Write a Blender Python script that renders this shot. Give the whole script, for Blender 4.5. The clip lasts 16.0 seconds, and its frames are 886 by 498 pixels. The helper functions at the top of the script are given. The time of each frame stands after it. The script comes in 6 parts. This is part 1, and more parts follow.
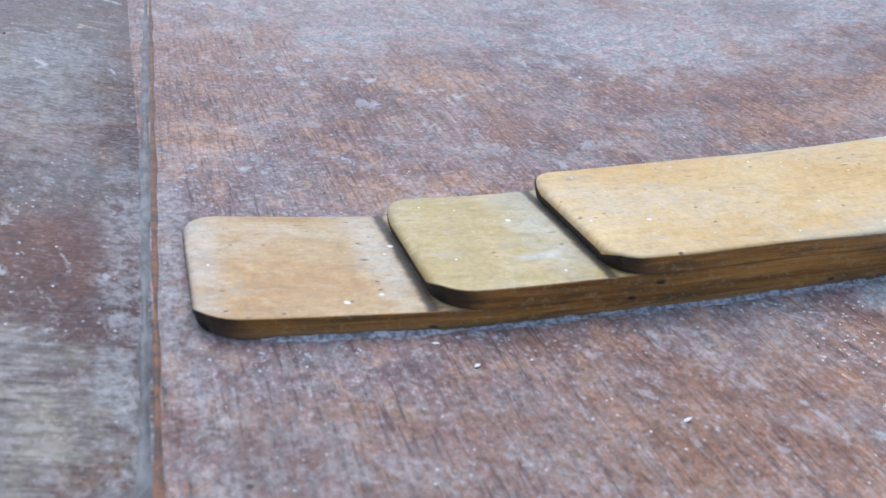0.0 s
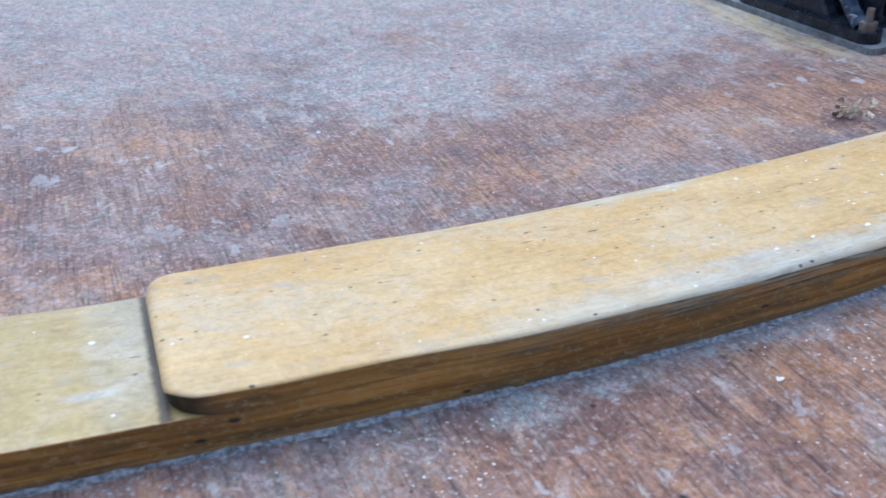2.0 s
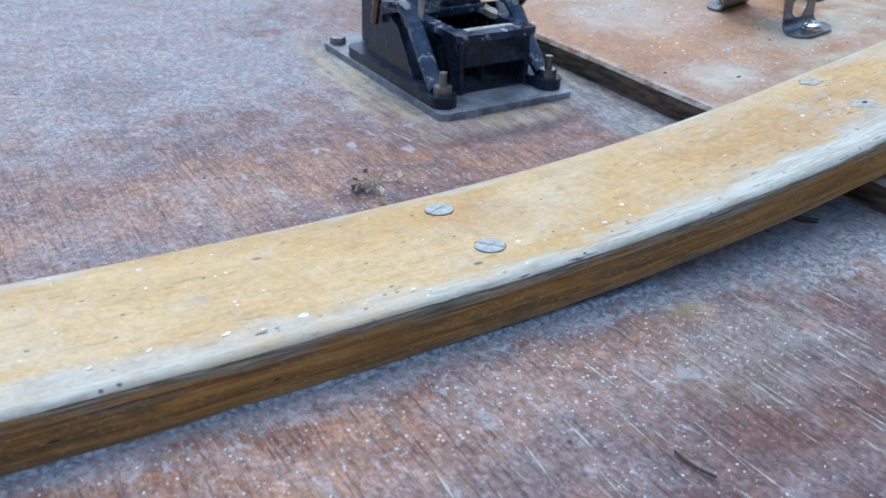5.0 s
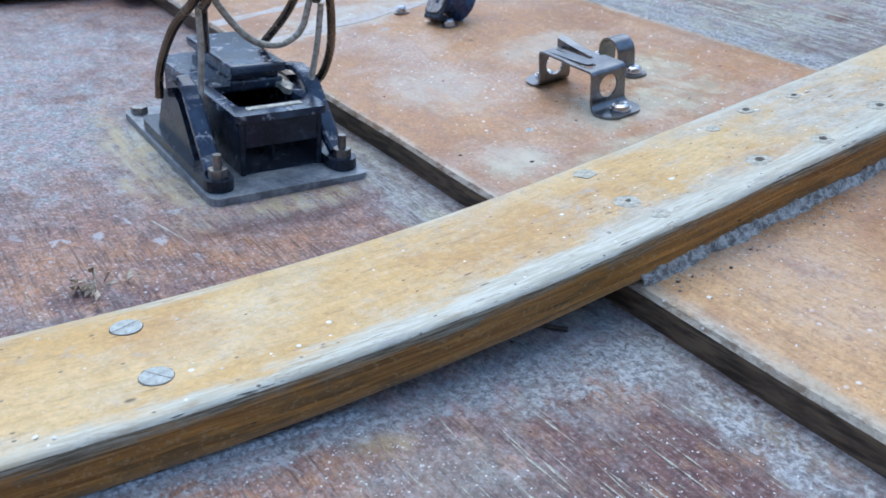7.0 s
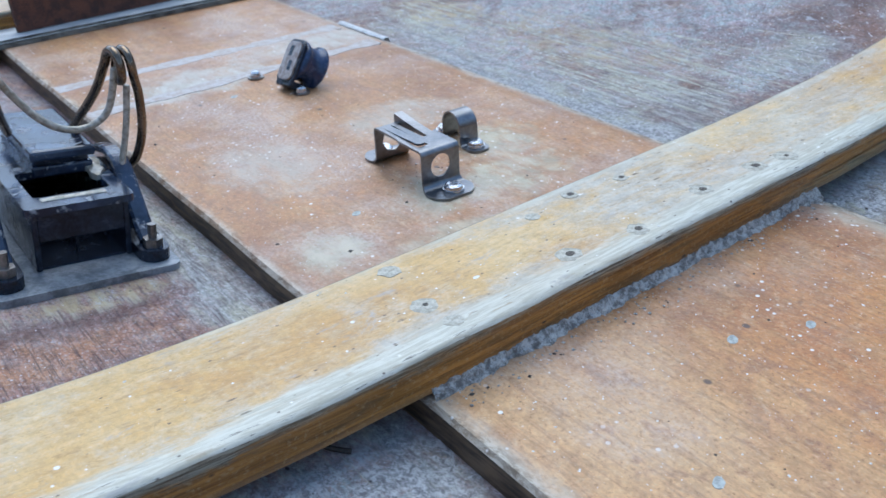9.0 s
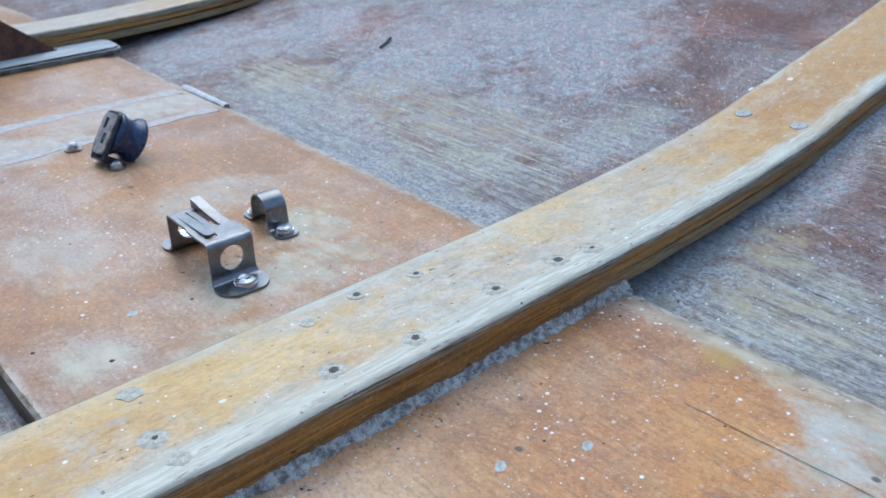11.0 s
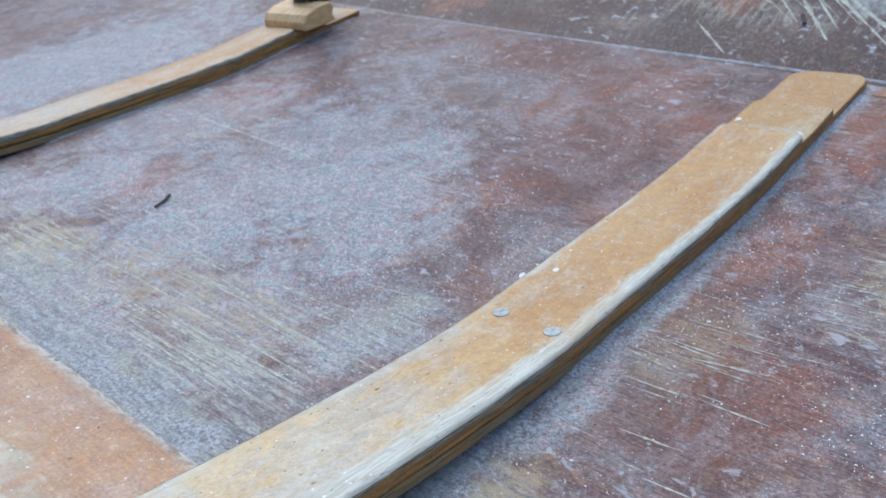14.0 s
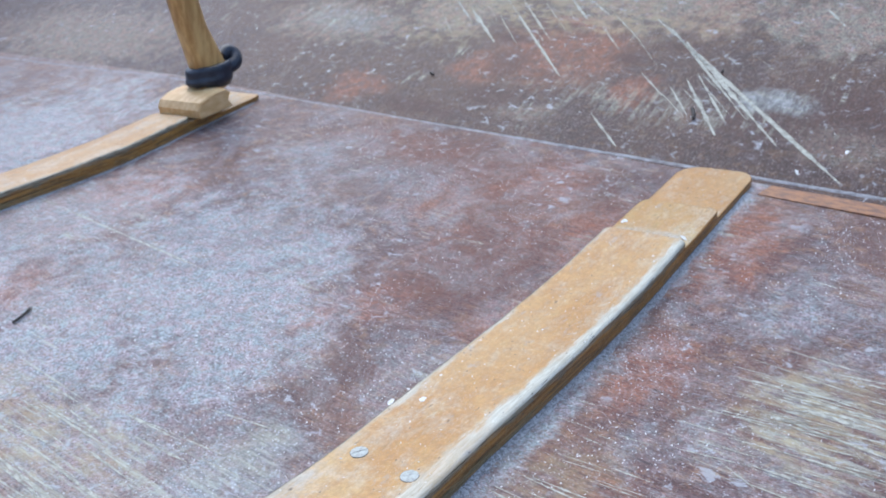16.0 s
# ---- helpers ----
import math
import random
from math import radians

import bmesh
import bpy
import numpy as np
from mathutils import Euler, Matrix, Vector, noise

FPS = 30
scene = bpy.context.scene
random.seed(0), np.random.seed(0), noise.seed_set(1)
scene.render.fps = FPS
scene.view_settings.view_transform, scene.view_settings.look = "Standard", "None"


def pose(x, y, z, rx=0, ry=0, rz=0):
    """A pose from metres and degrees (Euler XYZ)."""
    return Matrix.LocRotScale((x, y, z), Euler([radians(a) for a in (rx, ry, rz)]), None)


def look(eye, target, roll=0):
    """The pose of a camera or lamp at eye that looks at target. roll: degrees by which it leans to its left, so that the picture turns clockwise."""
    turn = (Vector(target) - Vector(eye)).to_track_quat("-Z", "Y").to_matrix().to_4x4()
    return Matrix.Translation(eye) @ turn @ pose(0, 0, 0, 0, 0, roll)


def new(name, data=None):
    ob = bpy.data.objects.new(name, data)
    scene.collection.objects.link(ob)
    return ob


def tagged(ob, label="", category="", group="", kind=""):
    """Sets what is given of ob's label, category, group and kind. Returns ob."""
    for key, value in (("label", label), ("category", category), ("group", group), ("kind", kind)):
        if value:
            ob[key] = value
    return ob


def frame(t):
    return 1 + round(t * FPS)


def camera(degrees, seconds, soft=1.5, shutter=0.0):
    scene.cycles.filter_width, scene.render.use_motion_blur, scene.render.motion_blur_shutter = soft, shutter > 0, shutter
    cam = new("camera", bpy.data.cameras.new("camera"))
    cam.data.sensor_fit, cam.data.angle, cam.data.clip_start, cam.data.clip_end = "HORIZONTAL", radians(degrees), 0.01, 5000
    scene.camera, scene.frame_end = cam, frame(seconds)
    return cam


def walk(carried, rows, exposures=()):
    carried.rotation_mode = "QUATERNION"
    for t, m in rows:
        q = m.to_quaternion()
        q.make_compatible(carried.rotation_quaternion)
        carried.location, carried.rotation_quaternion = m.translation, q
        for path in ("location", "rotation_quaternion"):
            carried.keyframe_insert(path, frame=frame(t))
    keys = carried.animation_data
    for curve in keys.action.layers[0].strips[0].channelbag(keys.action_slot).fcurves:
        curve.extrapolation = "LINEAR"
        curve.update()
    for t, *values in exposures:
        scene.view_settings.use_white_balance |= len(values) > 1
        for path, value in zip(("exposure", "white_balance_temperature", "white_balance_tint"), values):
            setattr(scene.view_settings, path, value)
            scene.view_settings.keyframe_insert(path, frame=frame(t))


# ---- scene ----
cam = camera(53.73, 16.0, shutter=0.15)
# seconds, x, y, z, and the turns about x, y, z
PATH = [
    (0.0, -0.4869, -0.1309, 0.1607, 59.18, 11.93, -18.18),
    (0.5, -0.4781, -0.1292, 0.1599, 58.94, 13.43, -16.33),
    (1.0, -0.4577, -0.1250, 0.1585, 59.18, 14.07, -17.09),
    (1.5, -0.4342, -0.1243, 0.1549, 58.76, 13.63, -20.04),
    (2.0, -0.4094, -0.1231, 0.1500, 58.58, 12.85, -22.31),
    (2.5, -0.3833, -0.1267, 0.1429, 58.18, 11.69, -25.17),
    (3.0, -0.3690, -0.1299, 0.1377, 58.05, 10.89, -26.93),
    (3.5, -0.3510, -0.1334, 0.1339, 57.71, 9.92, -28.51),
    (4.0, -0.3361, -0.1351, 0.1304, 57.87, 8.87, -29.41),
    (4.5, -0.3186, -0.1355, 0.1294, 58.53, 7.81, -30.48),
    (5.0, -0.3032, -0.1363, 0.1283, 59.05, 6.87, -31.16),
    (7.5, -0.2232, -0.1487, 0.1330, 61.33, 4.95, -34.77),
    (8.0, -0.2114, -0.1490, 0.1379, 61.75, 4.84, -36.00),
    (8.5, -0.2002, -0.1506, 0.1383, 62.12, 4.56, -36.82),
    (11.0, -0.1312, -0.1616, 0.1442, 64.68, 2.86, -41.64),
    (11.5, -0.1156, -0.1644, 0.1472, 65.30, 2.55, -43.06),
    (12.0, -0.1002, -0.1679, 0.1496, 65.85, 2.26, -44.43),
    (12.5, -0.0888, -0.1679, 0.1548, 66.69, 1.64, -45.61),
    (13.0, -0.0727, -0.1668, 0.1644, 68.00, 1.26, -46.18),
    (13.5, -0.0567, -0.1687, 0.1723, 69.29, 0.76, -47.04),
    (14.0, -0.0470, -0.1708, 0.1760, 70.00, 0.41, -47.99),
    (14.5, -0.0385, -0.1747, 0.1788, 70.63, 0.40, -48.78),
    (15.0, -0.0264, -0.1755, 0.1854, 71.57, 0.36, -49.86),
    (15.5, -0.0140, -0.1786, 0.1917, 72.39, 0.25, -50.76),
    (16.0, -0.0021, -0.1795, 0.2006, 73.39, 0.09, -51.78),
]
walk(cam, [(t, pose(*p)) for t, *p in PATH],
     [(0.0, 1.30, 6680, 8), (3.0, 1.27, 6180, 5), (8.0, 1.22, 6080, 3), (11.0, 1.14, 6130, 2), (14.0, 1.19, 6400, 5), (15.0, 1.25, 6440, 6), (15.5, 1.20, 6460, 6), (16.0, 1.42, 6480, 7)])
cam.data.dof.use_dof = True
cam.data.dof.focus_distance = 0.24
cam.data.dof.aperture_fstop = 40.0

# ---- light: an overcast day, the boat open to the sky ----
world = bpy.data.worlds.new("world")
scene.world = world
world.use_nodes = True
wn = world.node_tree.nodes
sky = wn.new("ShaderNodeTexSky")
sky.sky_type, sky.sun_disc = "NISHITA", False
sky.sun_elevation, sky.sun_rotation = radians(52), radians(20)
sky.air_density, sky.dust_density, sky.ozone_density = 1.0, 1.0, 1.5
world.node_tree.links.new(sky.outputs[0], wn["Background"].inputs[0])
wn["Background"].inputs[1].default_value = 0.15
sun = new("sun", bpy.data.lights.new("sun", "SUN"))
sun.data.energy, sun.data.angle, sun.data.color = 0.6, radians(50), (1.0, 0.98, 0.95)
sun.matrix_world = look((0.27 * 3, 0.28 * 3, 0.92 * 3), (0, 0, 0))

# ---- shape of the boat's bottom ----
FLOOR_X = [-0.5124, -0.49, -0.467, -0.434, -0.367, -0.341, -0.322, -0.215, -0.161, -0.0885, 0, 0.0885, 0.127, 0.19, 0.22, 0.24, 0.37, 0.39, 0.474, 0.5457]
FLOOR_Z = [0.084, 0.0755, 0.0665, 0.0565, 0.038, 0.0318, 0.0275, 0.0085, -0.001, -0.0105, -0.0115, -0.007, -0.003, 0.0045, 0.0105, 0.0145, 0.0365, 0.0415, 0.064, 0.0825]
RIB_X = [-0.43, -0.4, -0.35, -0.3, -0.25, -0.2, -0.15, -0.1, 0, 0.1, 0.15, 0.2, 0.25, 0.3, 0.35, 0.4]
RIB_Z = [0.0675, 0.0594, 0.0472, 0.0369, 0.0284, 0.0211, 0.0163, 0.0144, 0.0152, 0.0158, 0.0176, 0.0211, 0.0283, 0.0371, 0.0468, 0.0568]
XL, XR = -0.5124, 0.5457          # chines
KEEL = 0.0885                     # half the keelson's width
RIB_W, RIB_T = 0.05, 0.0130
GRID = np.linspace(-0.6, 0.6, 2401)


def smoothed(xs, zs, width):
    slope_l, slope_r = (zs[1] - zs[0]) / (xs[1] - xs[0]), (zs[-1] - zs[-2]) / (xs[-1] - xs[-2])
    z = np.interp(GRID, xs, zs)
    z = np.where(GRID < xs[0], zs[0] + slope_l * (GRID - xs[0]), z)
    z = np.where(GRID > xs[-1], zs[-1] + slope_r * (GRID - xs[-1]), z)
    n = int(width / (GRID[1] - GRID[0]))
    k = np.hanning(n + 2)[1:-1]
    return np.convolve(np.pad(z, n, mode="reflect", reflect_type="odd"), k / k.sum(), mode="same")[n:-n]


FLOOR_S, RIB_S = smoothed(FLOOR_X, FLOOR_Z, 0.06), smoothed(RIB_X, RIB_Z, 0.07)


def rise(y):
    """The keel's rise towards the bow."""
    return float(np.interp(y, [-1.4, -0.4, 0.6, 1.9], [-0.035, -0.022, 0.033, 0.06]))


def floor_z(x, y):
    return float(np.interp(x, GRID, FLOOR_S)) + rise(y)


def rib_base(x):
    """Underside of a rib above the keel's line: it lies on the planking at the ends and springs clear beside the keelson."""
    return max(float(np.interp(x, GRID, RIB_S)) - RIB_T, float(np.interp(x, GRID, FLOOR_S)) + 0.0002)


# ---- nodes ----
class Nodes:
    def __init__(self, name):
        self.mat = bpy.data.materials.new(name)
        self.mat.use_nodes = True
        self.tree = self.mat.node_tree
        self.bsdf = self.tree.nodes["Principled BSDF"]
        self.pos = self.tree.nodes.new("ShaderNodeTexCoord").outputs["Object"]
        self.sep = self.tree.nodes.new("ShaderNodeSeparateXYZ")
        self.tree.links.new(self.pos, self.sep.inputs[0])
        self.x, self.y, self.z = self.sep.outputs
        self.rag = None

    def put(self, socket, value):
        if isinstance(value, bpy.types.NodeSocket):
            self.tree.links.new(value, socket)
        elif isinstance(value, (tuple, list)) and len(value) == 3 and socket.type == "RGBA":
            socket.default_value = (*value, 1)
        else:
            socket.default_value = value

    def math(self, op, a, b=0.0, clamp=False):
        n = self.tree.nodes.new("ShaderNodeMath")
        n.operation, n.use_clamp = op, clamp
        self.put(n.inputs[0], a), self.put(n.inputs[1], b)
        return n.outputs[0]

    def scaled(self, scale, shift=0.0):
        n = self.tree.nodes.new("ShaderNodeMapping")
        self.put(n.inputs[0], self.pos)
        n.inputs["Location"].default_value = (shift, shift * 1.7, shift * 0.6)
        n.inputs["Scale"].default_value = scale if isinstance(scale, tuple) else (scale,) * 3
        return n.outputs[0]

    def noise(self, scale, detail=4, rough=0.55, warp=0.0, shift=0.0):
        n = self.tree.nodes.new("ShaderNodeTexNoise")
        self.put(n.inputs["Vector"], self.scaled(scale, shift))
        n.inputs["Scale"].default_value, n.inputs["Detail"].default_value = 1.0, detail
        n.inputs["Roughness"].default_value, n.inputs["Distortion"].default_value = rough, warp
        return n.outputs["Fac"]

    def ramp(self, value, lo, hi, a=0.0, b=1.0):
        n = self.tree.nodes.new("ShaderNodeMapRange")
        n.interpolation_type = "SMOOTHSTEP"
        self.put(n.inputs["Value"], value)
        for key, v in (("From Min", lo), ("From Max", hi), ("To Min", a), ("To Max", b)):
            n.inputs[key].default_value = v
        return n.outputs[0]

    def mix(self, fac, a, b):
        n = self.tree.nodes.new("ShaderNodeMix")
        n.data_type = "RGBA"
        self.put(n.inputs[0], fac), self.put(n.inputs[6], a), self.put(n.inputs[7], b)
        return n.outputs[2]

    def tint(self, colour, value):
        n = self.tree.nodes.new("ShaderNodeMix")
        n.data_type, n.blend_type = "RGBA", "MULTIPLY"
        n.inputs[0].default_value = 1.0
        self.put(n.inputs[6], colour), self.put(n.inputs[7], value)
        return n.outputs[2]

    def specks(self, scale, size, share, shift=0.0):
        """Round specks: one cell in so many carries one."""
        n = self.tree.nodes.new("ShaderNodeTexVoronoi")
        self.put(n.inputs["Vector"], self.scaled(scale, shift))
        n.inputs["Scale"].default_value = 1.0
        c = self.tree.nodes.new("ShaderNodeSeparateColor")
        self.put(c.inputs[0], n.outputs["Color"])
        near = self.ramp(n.outputs["Distance"], size, size * 0.5)
        return self.math("MULTIPLY", near, self.math("LESS_THAN", c.outputs[0], share))

    def ragged(self):
        if self.rag is None:
            self.rag = self.math("SUBTRACT", self.noise(60, 7, 0.7, 0.3, 0.37), 0.5)
        return self.rag

    def spot(self, x, y, rx, ry, wobble=0.8, strength=1.0):
        """A blotch with a ragged rim."""
        dx = self.math("DIVIDE", self.math("SUBTRACT", self.x, x), rx)
        dy = self.math("DIVIDE", self.math("SUBTRACT", self.y, y), ry)
        d = self.math("SQRT", self.math("ADD", self.math("MULTIPLY", dx, dx), self.math("MULTIPLY", dy, dy)))
        d = self.math("ADD", d, self.math("MULTIPLY", self.ragged(), wobble * 3))
        return self.ramp(d, 1.3, 0.4, 0.0, strength)

    def mottled(self, colour, scale, lo, hi, shift=0.0):
        """Fine uneven grain in all directions."""
        a = self.ramp(self.noise((scale, scale * 0.8, 0), 4, 0.78, 0.6, 11.0 + shift), 0.36, 0.64, lo, hi)
        b = self.ramp(self.noise((scale * 0.3, scale * 0.24, 0), 4, 0.7, 0.4, 17.0 + shift), 0.34, 0.66, 0.5 + lo / 2, 0.5 + hi / 2)
        return self.tint(colour, self.math("MULTIPLY", a, b))

    def either(self, *masks):
        out = masks[0]
        for m in masks[1:]:
            out = self.math("MAXIMUM", out, m)
        return out

    def bump(self, height, strength, distance):
        n = self.tree.nodes.new("ShaderNodeBump")
        n.inputs["Strength"].default_value, n.inputs["Distance"].default_value = strength, distance
        self.put(n.inputs["Height"], height)
        self.put(self.bsdf.inputs["Normal"], n.outputs[0])

    def done(self, colour, rough, metal=0.0):
        self.put(self.bsdf.inputs["Base Color"], colour)
        self.put(self.bsdf.inputs["Roughness"], rough)
        self.put(self.bsdf.inputs["Metallic"], metal)
        return self.mat


def planking(name, bare, haze_spots, red_spots, bare_spots, pale_spots=(), grit=0.25, grain=(900, 34, 0), streak=(330, 15, 0), haze_level=0.0, deep=1.0, bloom=(0.41, 0.425, 0.475), salt_spots=(), ruddy=(0.36, 0.125, 0.05), fleck=(620, 0.76, 1.23), dark_spots=(), ochre_spots=(), crust_spots=(), foot=False, speckle=1.0):
    """Old varnished mahogany plywood: grain along the boat, a bloom of salt and dust, varnish gone in streaks."""
    n = Nodes(name)
    fine = n.noise(grain, 4, 0.65)
    flecks = n.noise((grain[0] * 1.3, grain[1] * 2.2, grain[2] * 1.3), 3, 0.6, 0.0, 3.1)
    big = n.noise(13, 5, 0.6, 0.4)
    mid = n.noise((130, 90, 130), 5, 0.66, 0.3, 5.0)
    small = n.noise((880, 640, 0), 3, 0.7, 0.0, 1.3)
    colour = n.mix(n.ramp(big, 0.36, 0.64), tuple(deep * c for c in (0.140, 0.080, 0.077)), tuple(deep * c for c in (0.225, 0.122, 0.094)))
    colour = n.mix(n.ramp(mid, 0.50, 0.64, 0.0, 0.8), colour, tuple(deep * c for c in (0.31, 0.178, 0.112)))
    colour = n.mix(n.ramp(mid, 0.46, 0.32, 0.0, 0.6), colour, (0.135, 0.10, 0.10))
    red = n.either(*[n.spot(*s) for s in red_spots]) if red_spots else 0.0
    colour = n.mix(n.math("MULTIPLY", red, n.ramp(mid, 0.3, 0.6, 0.25, 0.75)), colour, ruddy)
    colour = n.mix(n.ramp(fine, 0.50, 0.64, 0.0, 0.42), colour, (0.085, 0.045, 0.038))
    colour = n.mix(n.ramp(flecks, 0.57, 0.66, 0.0, 0.5), colour, (0.045, 0.03, 0.03))
    colour = n.mix(n.ramp(flecks, 0.41, 0.33, 0.0, 0.3), colour, (0.42, 0.35, 0.31))
    colour = n.mix(n.ramp(small, 0.53, 0.66, 0.0, 0.55 * speckle), colour, (0.40, 0.37, 0.37))
    colour = n.mix(n.ramp(small, 0.45, 0.33, 0.0, 0.5 * speckle), colour, (0.075, 0.05, 0.05))
    if dark_spots:
        deepest = n.either(*[n.spot(*s) for s in dark_spots])
        colour = n.mix(n.math("MULTIPLY", deepest, n.ramp(mid, 0.3, 0.6, 0.5, 0.95)), colour, (0.075, 0.036, 0.034))
    # bloom
    spots = n.either(*[n.spot(*s) for s in haze_spots]) if haze_spots else 0.0
    cloud = n.ramp(n.math("ADD", n.noise(20, 8, 0.72, 0.9, 9.0), haze_level), 0.44, 0.64)
    dusty = n.ramp(n.noise((760, 560, 0), 4, 0.8, 0.0, 2.0), 0.36, 0.62)
    haze = n.math("MULTIPLY", n.math("ADD", n.math("MULTIPLY", cloud, 0.52), n.math("MULTIPLY", spots, 0.9), True), n.math("ADD", n.math("MULTIPLY", dusty, 0.62), 0.20))
    if foot:
        # dust that has settled along the foot of the rib
        reach = n.math("ADD", n.y, n.math("MULTIPLY", n.math("SUBTRACT", n.noise((55, 70, 0), 6, 0.7, 0.4, 13.0), 0.5), 0.034))
        settled = n.math("MULTIPLY", n.ramp(reach, -0.0095, -0.001, 0.0, 0.66), n.math("MULTIPLY", n.ramp(n.y, 0.06, 0.03), n.ramp(n.x, -0.42, -0.30, 0.25, 1.0)))
        settled = n.math("MULTIPLY", settled, n.ramp(dusty, 0.0, 1.0, 0.45, 1.0))
        haze = n.math("MAXIMUM", haze, settled)
    if dark_spots:
        haze = n.math("MULTIPLY", haze, n.math("SUBTRACT", 1.0, n.math("MULTIPLY", deepest, 0.6)))
    tone = n.ramp(n.noise((150, 120, 0), 5, 0.7, 0.4, 4.7), 0.38, 0.60)
    colour = n.mix(haze, colour, n.mix(tone, tuple(c * k for c, k in zip(bloom, (1.10, 0.97, 0.96))), tuple(c * k for c, k in zip(bloom, (0.82, 1.0, 0.98)))))
    # varnish worn to grey wood
    lines = n.noise(streak, 5, 0.7, 0.0, 7.0)
    worn = n.either(*[n.spot(*s) for s in bare_spots]) if bare_spots else 0.0
    grey = n.math("MULTIPLY", worn, n.ramp(lines, 0.30, 0.56, 0.6, 1.0))
    woodgrey = n.mix(n.ramp(n.noise((grain[0] * 0.55 + 90, grain[1] * 0.55 + 90, 0), 5, 0.78, 0.2, 4.0), 0.38, 0.60), (0.15, 0.152, 0.15), (0.385, 0.395, 0.385))
    woodgrey = n.mix(n.ramp(n.noise((90, 24, 0), 4, 0.65, 0.3, 6.5), 0.46, 0.62, 0.0, 0.65), woodgrey, (0.40, 0.39, 0.29))
    colour = n.mix(n.math("MULTIPLY", grey, 0.88), colour, woodgrey)
    colour = n.mottled(colour, *fleck)
    pores = n.ramp(n.noise((grain[0] * 1.7, grain[1] * 2.0, 0), 3, 0.65, 0.2, 9.3), 0.56, 0.66)
    colour = n.mix(n.math("MULTIPLY", pores, n.ramp(haze, 0.05, 0.55, 0.6, 0.0)), colour, (0.05, 0.032, 0.036))
    where = n.math("MULTIPLY", n.ramp(n.noise(20, 3, 0.6, 0.0, 1.5), 0.58 - bare, 0.70 - bare), n.ramp(lines, 0.54, 0.64))
    if pale_spots:
        where = n.math("MAXIMUM", where, n.math("MULTIPLY", n.either(*[n.spot(*s) for s in pale_spots]), n.ramp(lines, 0.47, 0.60)))
    pale = where
    pale = n.math("MULTIPLY", pale, n.ramp(n.noise((500, 160, 0), 4, 0.75, 0.3, 6.0), 0.36, 0.56))
    colour = n.mix(n.math("MULTIPLY", pale, 0.72), colour, (0.50, 0.50, 0.40))
    if ochre_spots:
        tan = n.math("MULTIPLY", n.either(*[n.spot(*s) for s in ochre_spots]), n.ramp(n.noise((210, 70, 0), 5, 0.72, 0.3, 14.0), 0.40, 0.60))
        colour = n.mix(n.math("MULTIPLY", tan, 0.7), colour, (0.46, 0.37, 0.21))
    if crust_spots:
        lump = n.noise((620, 540, 0), 5, 0.74, 0.4, 18.0)
        crusty = n.math("MULTIPLY", n.either(*[n.spot(*s) for s in crust_spots]), n.ramp(n.noise((150, 125, 0), 7, 0.76, 0.5, 19.0), 0.42, 0.52))
        colour = n.mix(n.math("MULTIPLY", crusty, 0.92), colour, n.mix(n.ramp(lump, 0.38, 0.62), (0.16, 0.16, 0.165), (0.555, 0.558, 0.56)))
    # dried splashes, a few millimetres across
    splash = n.math("MULTIPLY", n.ramp(n.noise((150, 95, 0), 6, 0.68, 0.5, 15.0), 0.58, 0.645), n.ramp(n.noise(15, 3, 0.6, 0.0, 16.0), 0.40, 0.62, 0.1, 1.0))
    colour = n.mix(n.math("MULTIPLY", splash, 0.7), colour, (0.47, 0.48, 0.50))
    # salt and grit
    strewn = n.ramp(n.noise(19, 4, 0.65, 0.0, 8.0), 0.44, 0.64, 0.0, 0.35)
    if salt_spots:
        strewn = n.math("MAXIMUM", strewn, n.either(*[n.spot(*s) for s in salt_spots]))
    salt = n.math("MULTIPLY", n.specks((560, 480, 0), 0.25, grit), strewn)
    salt = n.math("MAXIMUM", salt, n.math("MULTIPLY", n.specks((330, 290, 0), 0.17, grit * 0.5, 3.3), strewn))
    dots = n.math("MULTIPLY", n.specks((170, 150, 0), 0.15, 0.06, 4.0), n.ramp(n.noise(26, 3, 0.6, 0.0, 3.0), 0.48, 0.64))
    glint = n.math("MULTIPLY", n.specks((900, 800, 0), 0.28, 0.06, 6.1), n.ramp(n.noise(34, 4, 0.65, 0.0, 5.5), 0.42, 0.62, 0.15, 1.0))
    white = n.math("MAXIMUM", n.math("MAXIMUM", salt, glint), dots)
    colour = n.mix(n.math("MULTIPLY", white, 0.85), colour, (0.72, 0.72, 0.74))
    dark = n.math("MAXIMUM", n.specks((60, 50, 60), 0.055, 0.12, 2.5), n.math("MULTIPLY", n.specks((210, 180, 60), 0.14, 0.07, 7.5), 0.8))
    colour = n.mix(dark, colour, (0.04, 0.03, 0.03))
    rough = n.math("ADD", n.ramp(haze, 0.0, 0.8, 0.42, 0.66), n.math("MULTIPLY", n.math("SUBTRACT", mid, 0.5), 0.25))
    n.bsdf.inputs["Specular IOR Level"].default_value = 0.15
    if crust_spots:
        small = n.math("ADD", small, n.math("MULTIPLY", n.math("MULTIPLY", crusty, lump), 2.5))
    n.bump(n.math("ADD", n.math("MULTIPLY", flecks, -0.6), n.math("ADD", n.math("MULTIPLY", small, 0.9), n.math("MULTIPLY", white, 0.8))), 0.42, 0.0007)
    return n.done(colour, rough)


